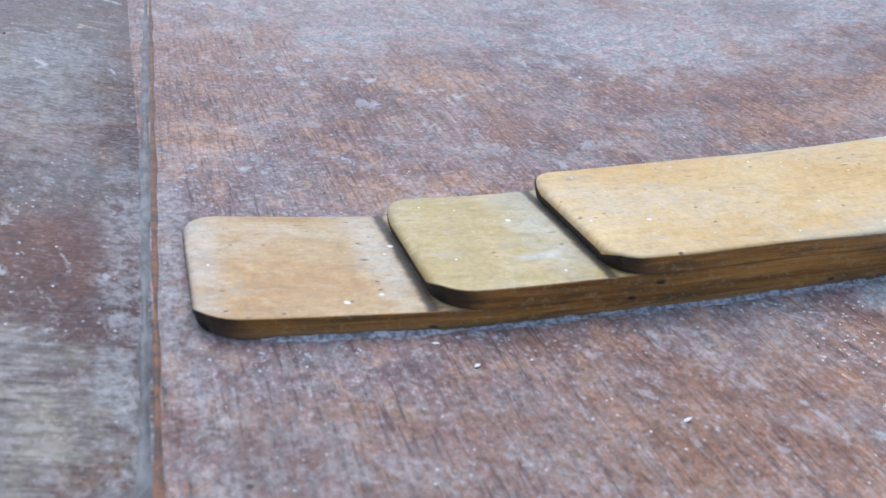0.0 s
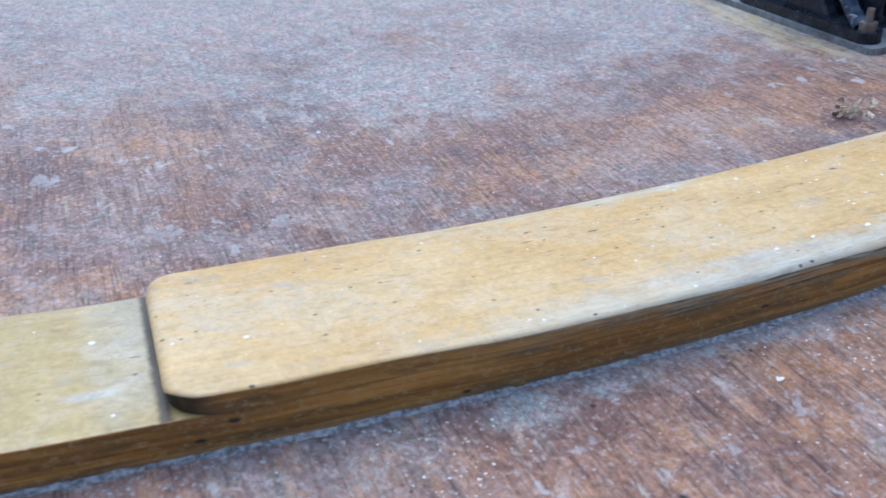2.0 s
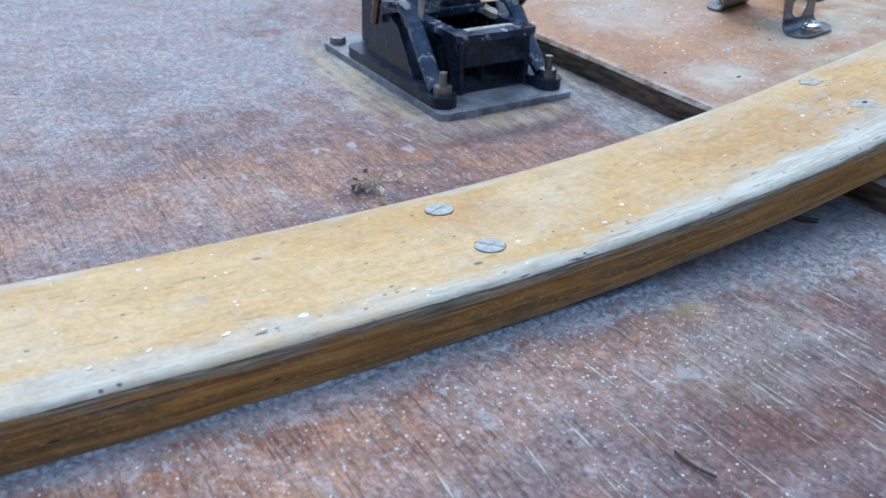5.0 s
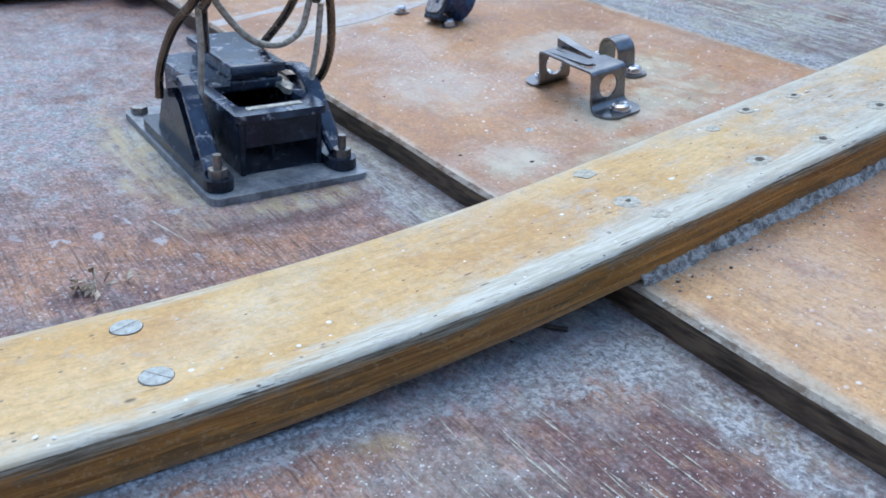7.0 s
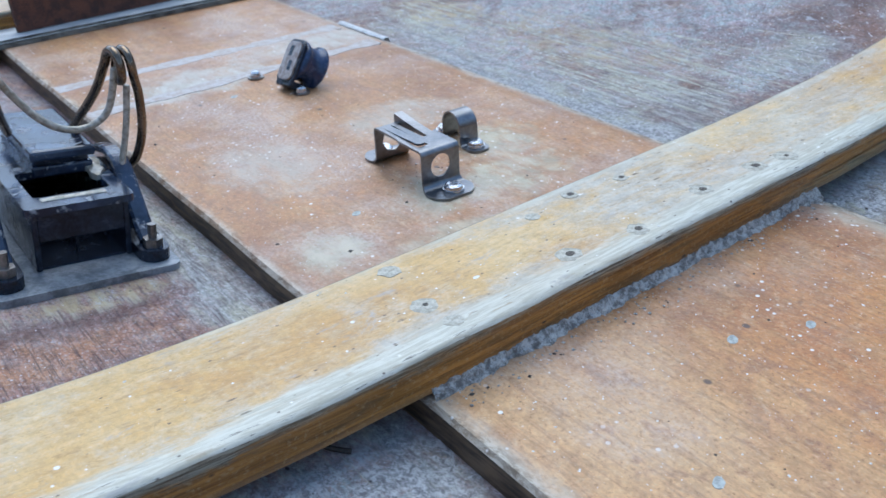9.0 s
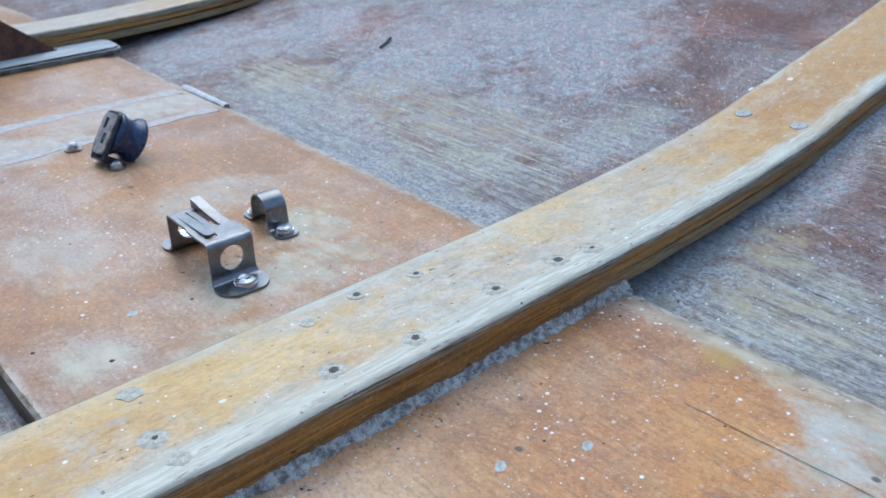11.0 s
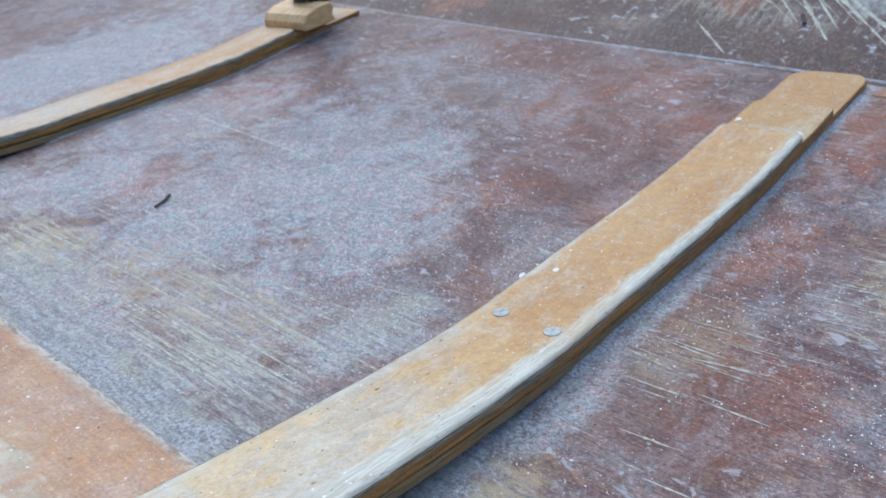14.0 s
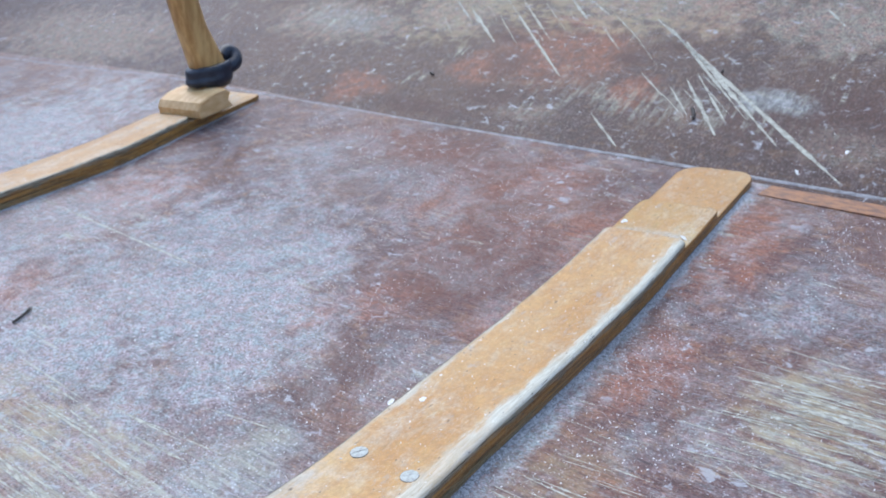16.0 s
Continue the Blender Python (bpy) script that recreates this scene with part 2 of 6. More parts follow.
def rib_top(name, warm, pale, grey_spots, grime_shade=(), tone=0.0, edge=0.0, amber=(), dusty=0.0):
    """Pale laminated ash with thin varnish: fine grain along the rib, bruises, pits and greyed places."""
    n = Nodes(name)
    fine = n.noise((60, 800, 0), 4, 0.62)
    big = n.noise((14, 30, 14), 5, 0.6, 0.4)
    mid = n.noise((95, 150, 95), 6, 0.7, 0.4, 3.0)
    small = n.noise((520, 900, 0), 3, 0.7, 0.0, 2.6)
    colour = n.mix(n.ramp(big, 0.36 + tone, 0.64 + tone), pale, warm)
    for s in amber:
        colour = n.mix(n.math("MULTIPLY", n.spot(*s), n.ramp(big, 0.3, 0.6, 0.72, 1.0)), colour, n.mix(n.ramp(mid, 0.35, 0.65), (0.49, 0.24, 0.060), (0.38, 0.165, 0.038)))
    colour = n.mix(n.ramp(fine, 0.46, 0.70, 0.0, 0.26), colour, tuple(0.6 * c for c in warm))
    colour = n.mix(n.ramp(mid, 0.48, 0.68, 0.0, 0.4), colour, (0.62, 0.51, 0.35))
    colour = n.mix(n.ramp(mid, 0.46, 0.30, 0.0, 0.5), colour, tuple(0.72 * c for c in warm))
    # dry, dusty places
    cloud = n.math("MULTIPLY", n.ramp(n.math("ADD", n.noise((22, 34, 22), 7, 0.72, 0.5, 7.7), dusty), 0.47, 0.66), n.ramp(small, 0.32, 0.62, 0.15, 0.5))
    colour = n.mix(cloud, colour, (0.54, 0.50, 0.41))
    if grey_spots:
        grey = n.either(*[n.spot(*s) for s in grey_spots])
        grey = n.math("MULTIPLY", grey, n.ramp(n.noise((70, 260, 100), 5, 0.7, 0.0, 6.0), 0.28, 0.6, 0.35, 1.0))
        colour = n.mix(grey, colour, n.mix(n.ramp(mid, 0.35, 0.65), (0.36, 0.365, 0.33), (0.54, 0.55, 0.51)))
    colour = n.mix(n.ramp(small, 0.56, 0.70, 0.0, 0.3), colour, (0.66, 0.57, 0.43))
    colour = n.mix(n.ramp(small, 0.42, 0.30, 0.0, 0.35), colour, tuple(0.5 * c for c in warm))
    colour = n.mottled(colour, 560, 0.91, 1.08)
    if edge:
        wave = n.math("MULTIPLY", n.math("SUBTRACT", n.noise((60, 220, 60), 6, 0.72, 0.0, 4.4), 0.5), 0.016)
        near = n.math("ADD", n.y, wave)
        along = n.math("MULTIPLY", n.ramp(n.noise((16, 5, 5), 3, 0.6, 0.0, 2.2), 0.30, 0.55, 0.55, 1.0), n.ramp(n.x, -0.40, -0.30, 0.12, 1.0))
        broad = n.math("MULTIPLY", n.ramp(n.x, -0.24, -0.09, 0.0, 0.0058), n.ramp(n.x, 0.40, 0.12, 0.2, 1.0))
        worn = n.math("MULTIPLY", n.ramp(n.math("SUBTRACT", near, broad), edge + 0.0060, edge + 0.0002), along)
        back = n.math("MULTIPLY", n.ramp(near, edge + 0.0430, edge + 0.0488, 0.0, 0.85), n.ramp(n.noise((30, 8, 8), 3, 0.6, 0.0, 5.2), 0.36, 0.6))
        worn = n.math("MAXIMUM", worn, back)
        fibre = n.noise((70, 1000, 0), 4, 0.7, 0.0, 1.1)
        colour = n.mix(worn, colour, n.mix(n.ramp(fibre, 0.38, 0.62), (0.45, 0.425, 0.33), (0.62, 0.605, 0.51)))
        split = n.math("MULTIPLY", n.ramp(fibre, 0.60, 0.66), n.ramp(near, edge + 0.0028, edge + 0.0002))
        colour = n.mix(n.math("MULTIPLY", split, along), colour, (0.10, 0.09, 0.07))
    # black grime at each step's foot, with the step's shade painted into the band
    for gx, gr in grime_shade:
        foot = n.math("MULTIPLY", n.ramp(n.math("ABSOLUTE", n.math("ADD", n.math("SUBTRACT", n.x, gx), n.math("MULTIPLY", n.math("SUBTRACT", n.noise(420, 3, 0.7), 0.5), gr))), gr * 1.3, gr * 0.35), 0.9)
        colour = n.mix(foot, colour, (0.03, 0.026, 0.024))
    smear = n.math("MULTIPLY", n.ramp(n.noise((110, 460, 0), 4, 0.7, 0.3, 12.4), 0.57, 0.67), n.ramp(big, 0.35, 0.6, 0.15, 0.42))
    colour = n.mix(smear, colour, (0.27, 0.16, 0.06))
    pits = n.math("MULTIPLY", n.specks((95, 210, 0), 0.17, 0.16), n.ramp(n.noise((300, 300, 0), 2, 0.6, 0.0, 3.9), 0.40, 0.55))
    dashes = n.math("MULTIPLY", n.specks((120, 560, 0), 0.24, 0.07, 8.0), n.ramp(n.noise(40, 3, 0.6, 0.0, 9.1), 0.44, 0.60))
    tiny = n.specks((330, 520, 0), 0.22, 0.12, 2.0)
    colour = n.mix(n.math("MULTIPLY", n.math("MAXIMUM", n.math("MAXIMUM", pits, dashes), tiny), 0.88), colour, (0.085, 0.06, 0.04))
    scuff = n.math("MULTIPLY", n.ramp(n.noise((60, 130, 0), 6, 0.7, 0.6, 21.0), 0.60, 0.68), 0.5)
    colour = n.mix(scuff, colour, (0.36, 0.35, 0.34))
    bruise = n.math("MULTIPLY", n.specks((50, 110, 0), 0.26, 0.2, 5.0), n.ramp(n.noise((260, 500, 260), 3, 0.7), 0.4, 0.6))
    colour = n.mix(n.math("MULTIPLY", bruise, 0.55), colour, (0.34, 0.31, 0.28))
    salt = n.math("MAXIMUM", n.specks((150, 150, 0), 0.13, 0.08, 7.0), n.specks((420, 420, 0), 0.2, 0.06, 1.7))
    colour = n.mix(salt, colour, (0.78, 0.77, 0.74))
    n.bump(n.math("ADD", n.math("ADD", n.math("MULTIPLY", fine, 0.4), n.math("MULTIPLY", small, 0.5)), n.math("SUBTRACT", mid, pits)), 0.17, 0.0005)
    return n.done(colour, n.ramp(mid, 0.3, 0.7, 0.42, 0.62))


def rib_side(name):
    """The darker, still varnished edge of the laminations; the grain follows the bend."""
    n = Nodes(name)
    n.pos = n.tree.nodes.new("ShaderNodeUVMap").outputs[0]
    lines = n.noise((22, 700, 1), 5, 0.68, 0.5)
    thin = n.noise((90, 2000, 1), 3, 0.7, 0.0, 2.7)
    big = n.noise((45, 220, 1), 5, 0.66, 0.3, 2.0)
    small = n.noise((700, 900, 1), 3, 0.7, 0.0, 4.0)
    colour = n.mix(n.ramp(lines, 0.34, 0.66), (0.19, 0.080, 0.014), (0.49, 0.235, 0.05))
    colour = n.mix(n.ramp(thin, 0.56, 0.70, 0.0, 0.4), colour, (0.07, 0.038, 0.014))
    colour = n.mix(n.ramp(big, 0.48, 0.66, 0.0, 0.75), colour, (0.115, 0.07, 0.026))
    colour = n.mix(n.ramp(small, 0.53, 0.68, 0.0, 0.45), colour, (0.48, 0.35, 0.18))
    colour = n.mix(n.specks((150, 300, 1), 0.2, 0.10, 3.0), colour, (0.035, 0.025, 0.02))
    height = n.tree.nodes.new("ShaderNodeSeparateXYZ")
    n.put(height.inputs[0], n.pos)
    top = n.ramp(n.math("ADD", height.outputs[1], n.math("MULTIPLY", n.math("SUBTRACT", big, 0.5), 0.010)), 0.0078, 0.0108)
    worn = n.math("MULTIPLY", n.math("MULTIPLY", top, n.ramp(n.noise((20, 60, 1), 4, 0.7, 0.0, 8.0), 0.28, 0.48)), n.ramp(height.outputs[0], -0.40, -0.30))
    colour = n.mix(n.math("MULTIPLY", worn, 0.85), colour, n.mix(n.ramp(thin, 0.38, 0.62), (0.085, 0.08, 0.055), (0.37, 0.365, 0.285)))
    # the lowest layer has gone grey-green where it springs clear of the bottom
    free = n.math("MULTIPLY", n.ramp(height.outputs[0], 0.05, 0.10), n.ramp(height.outputs[0], 0.36, 0.24))
    free = n.math("MULTIPLY", free, n.ramp(height.outputs[1], 0.0047, 0.0040))
    colour = n.mix(n.math("MULTIPLY", free, n.ramp(big, 0.36, 0.6, 0.25, 0.75)), colour, n.mix(n.ramp(thin, 0.40, 0.62), (0.10, 0.085, 0.04), (0.34, 0.30, 0.17)))
    # each layer's side darkens over the last centimetre at its port end
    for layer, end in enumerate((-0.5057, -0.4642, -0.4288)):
        end_dark = n.ramp(n.math("ADD", n.math("ABSOLUTE", n.math("SUBTRACT", height.outputs[0], end)), n.math("MULTIPLY", n.math("SUBTRACT", big, 0.5), 0.010)), 0.0105, 0.003)
        end_dark = n.math("MULTIPLY", end_dark, n.math("MULTIPLY", n.ramp(height.outputs[1], layer * 0.00433 - 0.0004, layer * 0.00433 + 0.0004), n.ramp(height.outputs[1], layer * 0.00433 + 0.0047, layer * 0.00433 + 0.0039)))
        colour = n.mix(n.math("MULTIPLY", end_dark, 0.92), colour, (0.022, 0.017, 0.012))
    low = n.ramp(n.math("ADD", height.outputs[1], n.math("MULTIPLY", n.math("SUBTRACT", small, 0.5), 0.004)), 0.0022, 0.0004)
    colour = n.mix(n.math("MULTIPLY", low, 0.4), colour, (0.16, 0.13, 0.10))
    n.bump(n.math("ADD", n.math("ADD", lines, thin), small), 0.3, 0.0005)
    return n.done(colour, 0.44)


def plain(name, a, b, scale, rough, metal=0.0, bump=0.15, size=0.0004, detail=5):
    n = Nodes(name)
    v = n.noise(scale, detail, 0.62, 0.3)
    w = n.noise(scale if isinstance(scale, tuple) else scale * 6, 3, 0.6, 0.0, 4.0)
    colour = n.mix(n.ramp(n.math("ADD", n.math("MULTIPLY", v, 0.7), n.math("MULTIPLY", w, 0.3)), 0.38, 0.62), a, b)
    n.bump(w, bump, size)
    return n.done(colour, n.ramp(v, 0.3, 0.7, max(rough - 0.08, 0.03), rough + 0.1), metal)


MAT_FLOOR_L = planking("mahogany_planking_port", 0.0,
                       [(-0.233, 0.2185, 0.10, 0.075, 0.9, 1.0), (-0.33, 0.185, 0.06, 0.05, 0.9, 0.9), (-0.44, 0.30, 0.12, 0.10, 0.9, 0.7), (-0.3707, -0.006, 0.009, 0.006, 0.4, 1.0), (-0.354, -0.004, 0.006, 0.004, 0.4, 1.0), (-0.36, 0.33, 0.2, 0.12), (-0.27, 0.33, 0.16, 0.11, 0.8, 0.9), (-0.28, 0.19, 0.06, 0.04, 0.8, 0.8), (-0.41, 0.22, 0.08, 0.05, 0.8, 0.7), (-0.14, -0.004, 0.05, 0.009), (-0.185, 0.0, 0.02, 0.005), (-0.105, -0.013, 0.018, 0.010, 0.6), (-0.23, -0.08, 0.03, 0.02)],
                       [(-0.42, 0.1435, 0.024, 0.018), (-0.498, 0.094, 0.014, 0.022), (-0.24, 0.10, 0.055, 0.022), (-0.29, -0.02, 0.05, 0.02), (-0.45, 0.06, 0.03, 0.012), (-0.166, 0.088, 0.04, 0.013), (-0.22, -0.021, 0.04, 0.017), (-0.1148, -0.022, 0.014, 0.010), (-0.178, 0.097, 0.03, 0.01), (-0.305, 0.09, 0.04, 0.015), (-0.44, -0.045, 0.05, 0.022, 0.9, 0.8), (-0.35, -0.06, 0.05, 0.03, 0.9, 0.7), (-0.42, -0.045, 0.09, 0.035, 0.7, 0.8)],
                       [(-0.10, 0.12, 0.014, 0.2), (-0.165, 0.175, 0.012, 0.05), (-0.175, -0.03, 0.03, 0.02, 0.9, 0.3)],
                       [(-0.285, -0.045, 0.03, 0.02, 0.8, 0.6), (-0.172, 0.172, 0.012, 0.05, 0.8, 0.9), (-0.15, 0.113, 0.04, 0.008, 0.8, 0.7), (-0.12, -0.02, 0.03, 0.02, 0.8, 0.3)], 0.34, foot=True, ochre_spots=[(-0.1705, 0.19, 0.012, 0.05, 0.9), (-0.174, 0.142, 0.012, 0.03, 0.9), (-0.142, 0.116, 0.035, 0.007, 0.9), (-0.175, -0.012, 0.008, 0.006, 0.8, 0.8)], crust_spots=[(-0.508, 0.02, 0.004, 0.09, 0.6, 0.4), (-0.489, -0.032, 0.014, 0.010, 0.8, 0.3), (-0.506, -0.03, 0.004, 0.03, 0.8, 0.4), (-0.108, -0.012, 0.032, 0.020), (-0.098, -0.06, 0.010, 0.06), (-0.135, -0.005, 0.05, 0.006), (-0.20, -0.004, 0.05, 0.003)], dark_spots=[(-0.497, -0.03, 0.012, 0.010, 0.8, 0.7), (-0.46, -0.035, 0.06, 0.022, 0.7, 0.4), (-0.19, -0.055, 0.09, 0.035, 0.7, 0.5), (-0.15, 0.103, 0.03, 0.006, 0.9, 0.8), (-0.26, 0.20, 0.02, 0.02, 0.9, 0.5)], bloom=(0.45, 0.45, 0.475), deep=1.2, haze_level=0.01, ruddy=(0.42, 0.215, 0.115),
                       salt_spots=[(-0.24, -0.02, 0.05, 0.016, 0.8, 0.9), (-0.20, 0.085, 0.06, 0.02, 0.8, 0.7)])
MAT_FLOOR_R = planking("mahogany_planking_starboard", 0.04,
                       [(0.28, 0.20, 0.07, 0.07), (0.25, 0.155, 0.055, 0.035), (0.20, 0.24, 0.07, 0.07, 0.9, 0.9), (0.193, 0.363, 0.06, 0.05, 0.9, 0.7), (0.14, 0.40, 0.06, 0.06, 0.8, 0.9), (0.115, 0.22, 0.02, 0.10, 0.8, 0.9), (0.44, 0.30, 0.06, 0.05, 0.9, 0.45), (0.46, 0.22, 0.03, 0.05, 0.9, 0.4), (0.33, 0.62, 0.2, 0.12), (0.19, 0.10, 0.05, 0.04, 0.9, 0.5), (0.429, -0.062, 0.035, 0.02, 0.8, 0.4), (0.235, 0.27, 0.06, 0.06, 0.9, 0.8), (0.32, 0.26, 0.10, 0.10, 0.9, 0.75), (0.30, 0.40, 0.09, 0.07, 0.9, 0.7), (0.20, -0.012, 0.03, 0.010), (0.29, -0.007, 0.06, 0.006), (0.17, 0.15, 0.05, 0.06, 0.9, 0.7), (0.095, 0.13, 0.012, 0.16, 0.6, 1.0), (0.13, 0.25, 0.03, 0.06, 0.9, 0.9)],
                       [(0.40, 0.11, 0.08, 0.05, 0.6, 0.9), (0.337, 0.126, 0.035, 0.024), (0.407, 0.103, 0.05, 0.026), (0.49, 0.127, 0.04, 0.05), (0.36, 0.394, 0.04, 0.05), (0.222, 0.33, 0.03, 0.03), (0.30, 0.145, 0.02, 0.010), (0.354, 0.06, 0.04, 0.02), (0.461, -0.02, 0.055, 0.026), (0.35, -0.024, 0.04, 0.02), (0.47, 0.17, 0.06, 0.05), (0.44, 0.06, 0.06, 0.03), (0.50, 0.25, 0.03, 0.08), (0.24, -0.06, 0.04, 0.03)],
                       [(0.115, -0.05, 0.045, 0.08), (0.102, 0.15, 0.018, 0.16), (0.13, 0.10, 0.025, 0.04, 0.9, 0.7), (0.12, 0.29, 0.025, 0.06, 0.9, 0.8), (0.20, 0.085, 0.03, 0.02, 0.9, 0.6)],
                       [(0.145, 0.14, 0.045, 0.07), (0.345, -0.105, 0.045, 0.035), (0.143, 0.311, 0.025, 0.04), (0.125, -0.05, 0.045, 0.07, 0.8, 0.6), (0.30, 0.06, 0.03, 0.012, 0.8, 0.5), (0.19, 0.085, 0.04, 0.014, 0.8, 0.7)], 0.5, haze_level=0.01, fleck=(820, 0.76, 1.24), deep=0.95, speckle=0.65, foot=True, crust_spots=[(0.112, -0.008, 0.03, 0.014), (0.17, -0.006, 0.06, 0.007), (0.10, 0.12, 0.010, 0.12, 0.8, 0.8)], ochre_spots=[(0.147, 0.30, 0.02, 0.05, 0.9), (0.16, 0.20, 0.03, 0.08, 0.9, 0.7), (0.35, -0.10, 0.04, 0.03, 0.9, 0.8), (0.26, -0.03, 0.03, 0.02, 0.9, 0.5), (0.15, -0.02, 0.025, 0.015, 0.9, 0.9), (0.12, -0.04, 0.012, 0.04, 0.9, 0.8)], dark_spots=[(0.262, 0.098, 0.045, 0.016, 0.8, 0.6), (0.385, 0.10, 0.065, 0.055, 0.8, 0.6), (0.18, 0.11, 0.03, 0.03, 0.8, 0.3), (0.45, 0.13, 0.04, 0.03, 0.9, 0.5), (0.49, 0.22, 0.06, 0.11, 0.7, 0.55), (0.50, 0.07, 0.04, 0.04, 0.8, 0.5), (0.22, -0.05, 0.05, 0.035, 0.9, 0.5)], ruddy=(0.33, 0.115, 0.062), bloom=(0.505, 0.512, 0.535),
                       salt_spots=[(0.22, 0.125, 0.05, 0.035), (0.29, 0.11, 0.06, 0.03, 0.8, 0.8), (0.36, -0.02, 0.05, 0.02), (0.20, 0.09, 0.06, 0.02), (0.30, -0.07, 0.07, 0.04, 0.8, 0.6)])
MAT_SIDE_L = planking("mahogany_side_port", -0.02, [(-0.56, 0.2, 0.06, 0.1, 0.8, 0.6), (-0.53, 0.06, 0.02, 0.02, 0.8, 0.7)],
                      [(-0.524, 0.033, 0.012, 0.016), (-0.545, 0.09, 0.025, 0.02)], [(-0.535, -0.02, 0.022, 0.022, 0.8, 0.6), (-0.54, 0.12, 0.02, 0.05, 0.8, 0.4)], [(-0.54, -0.03, 0.03, 0.03, 0.8, 0.25)], 0.2, (120, 700, 0), (60, 330, 0), -0.06, 0.50, speckle=0.7, ruddy=(0.22, 0.10, 0.07), crust_spots=[(-0.516, 0.0, 0.005, 0.09, 0.7, 0.45), (-0.53, 0.13, 0.015, 0.06, 0.8, 0.3)], bloom=(0.24, 0.24, 0.25), dark_spots=[(-0.522, 0.03, 0.012, 0.03, 0.8, 0.6), (-0.528, 0.002, 0.02, 0.012, 0.8, 0.4)])
SIDE_HAZE = [(0.592, 0.85, 0.06, 0.2), (0.655, 0.47, 0.035, 0.10), (0.69, 0.345, 0.04, 0.06), (0.735, 0.16, 0.05, 0.12), (0.715, 0.0, 0.045, 0.06), (0.589, -0.04, 0.02, 0.03, 0.8, 0.6), (0.5725, 0.192, 0.012, 0.03, 0.8, 0.5)]
SIDE_DARK = [(0.560, 0.29, 0.010, 0.05, 0.8), (0.585, 0.235, 0.012, 0.04, 0.8, 0.8), (0.658, 0.262, 0.006, 0.02, 0.7), (0.680, 0.225, 0.006, 0.02, 0.7), (0.648, 0.142, 0.007, 0.02, 0.7), (0.668, 0.108, 0.007, 0.022, 0.7), (0.612, -0.03, 0.035, 0.05, 0.8, 0.7), (0.60, 0.02, 0.03, 0.03, 0.8, 0.5), (0.625, 0.245, 0.02, 0.02, 0.8, 0.7)]
SIDE_RED = [(0.648, 0.168, 0.035, 0.022, 0.4), (0.574, 0.367, 0.012, 0.035, 0.4), (0.685, 0.215, 0.012, 0.035, 0.6), (0.645, 0.205, 0.045, 0.07, 0.3, 0.9), (0.572, 0.379, 0.022, 0.03), (0.615, 0.266, 0.022, 0.03), (0.662, 0.187, 0.03, 0.026), (0.613, 0.122, 0.02, 0.02), (0.72, 0.1, 0.04, 0.03, 0.8, 0.5)]
MAT_SIDE_R = planking("mahogany_side_starboard", 0.02, SIDE_HAZE,
                      SIDE_RED, [(0.62, 0.02, 0.012, 0.03), (0.66, 0.47, 0.02, 0.05, 0.9, 0.5)], [(0.60, 0.10, 0.02, 0.12, 0.9, 0.6)], 0.2, (110, 520, 0), (28, 160, 0), -0.09, 0.42, speckle=0.6, bloom=(0.46, 0.355, 0.285), ruddy=(0.30, 0.105, 0.055), dark_spots=SIDE_DARK, salt_spots=[(0.577, -0.02, 0.014, 0.045, 0.9)], ochre_spots=[(0.70, 0.24, 0.03, 0.16, 0.9, 0.6), (0.66, 0.34, 0.03, 0.05, 0.9, 0.5)])
MAT_HULL = plain("faded_painted_plywood", (0.34, 0.30, 0.27), (0.46, 0.43, 0.40), 7, 0.5)
MAT_TOP = rib_top("varnished_ash_top", (0.58, 0.355, 0.118), (0.645, 0.455, 0.215),
                  [(0.03, 0.022, 0.045, 0.03, 0.9, 0.75), (-0.06, 0.006, 0.06, 0.010, 0.9, 0.7), (0.13, 0.03, 0.05, 0.02, 0.9, 0.6), (-0.30, 0.005, 0.06, 0.005, 0.8, 0.7), (0.02, 0.046, 0.06, 0.012, 0.9, 0.8), (0.09, 0.012, 0.06, 0.014, 0.9, 0.7), (0.16, 0.046, 0.06, 0.008, 0.9, 0.7)], edge=0.0006, amber=[(0.33, 0.025, 0.19, 0.06, 0.4, 0.95), (-0.02, 0.010, 0.02, 0.012, 0.8, 0.6), (-0.205, 0.030, 0.02, 0.012, 0.8, 0.5), (0.06, 0.02, 0.02, 0.012, 0.8, 0.5), (-0.10, 0.025, 0.04, 0.02, 0.8, 0.4)])
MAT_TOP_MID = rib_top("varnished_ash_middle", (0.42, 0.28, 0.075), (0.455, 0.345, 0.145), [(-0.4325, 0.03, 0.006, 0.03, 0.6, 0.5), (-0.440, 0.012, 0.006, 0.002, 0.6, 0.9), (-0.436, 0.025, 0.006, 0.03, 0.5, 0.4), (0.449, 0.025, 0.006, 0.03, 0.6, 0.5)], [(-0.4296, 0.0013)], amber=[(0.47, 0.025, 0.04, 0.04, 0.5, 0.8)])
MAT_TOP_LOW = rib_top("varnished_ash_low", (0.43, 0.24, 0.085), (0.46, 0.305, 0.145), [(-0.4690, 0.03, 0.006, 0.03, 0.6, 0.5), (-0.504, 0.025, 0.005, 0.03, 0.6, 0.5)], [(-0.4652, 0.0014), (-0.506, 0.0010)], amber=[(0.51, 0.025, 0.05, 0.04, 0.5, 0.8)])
MAT_TOP_FAR = rib_top("varnished_ash_far", (0.50, 0.28, 0.11), (0.54, 0.37, 0.20), [(0.22, 0.475, 0.08, 0.03, 0.8, 0.4), (0.04, 0.475, 0.13, 0.06, 0.6, 0.7)], amber=[(0.36, 0.477, 0.10, 0.06, 0.5, 0.6)])
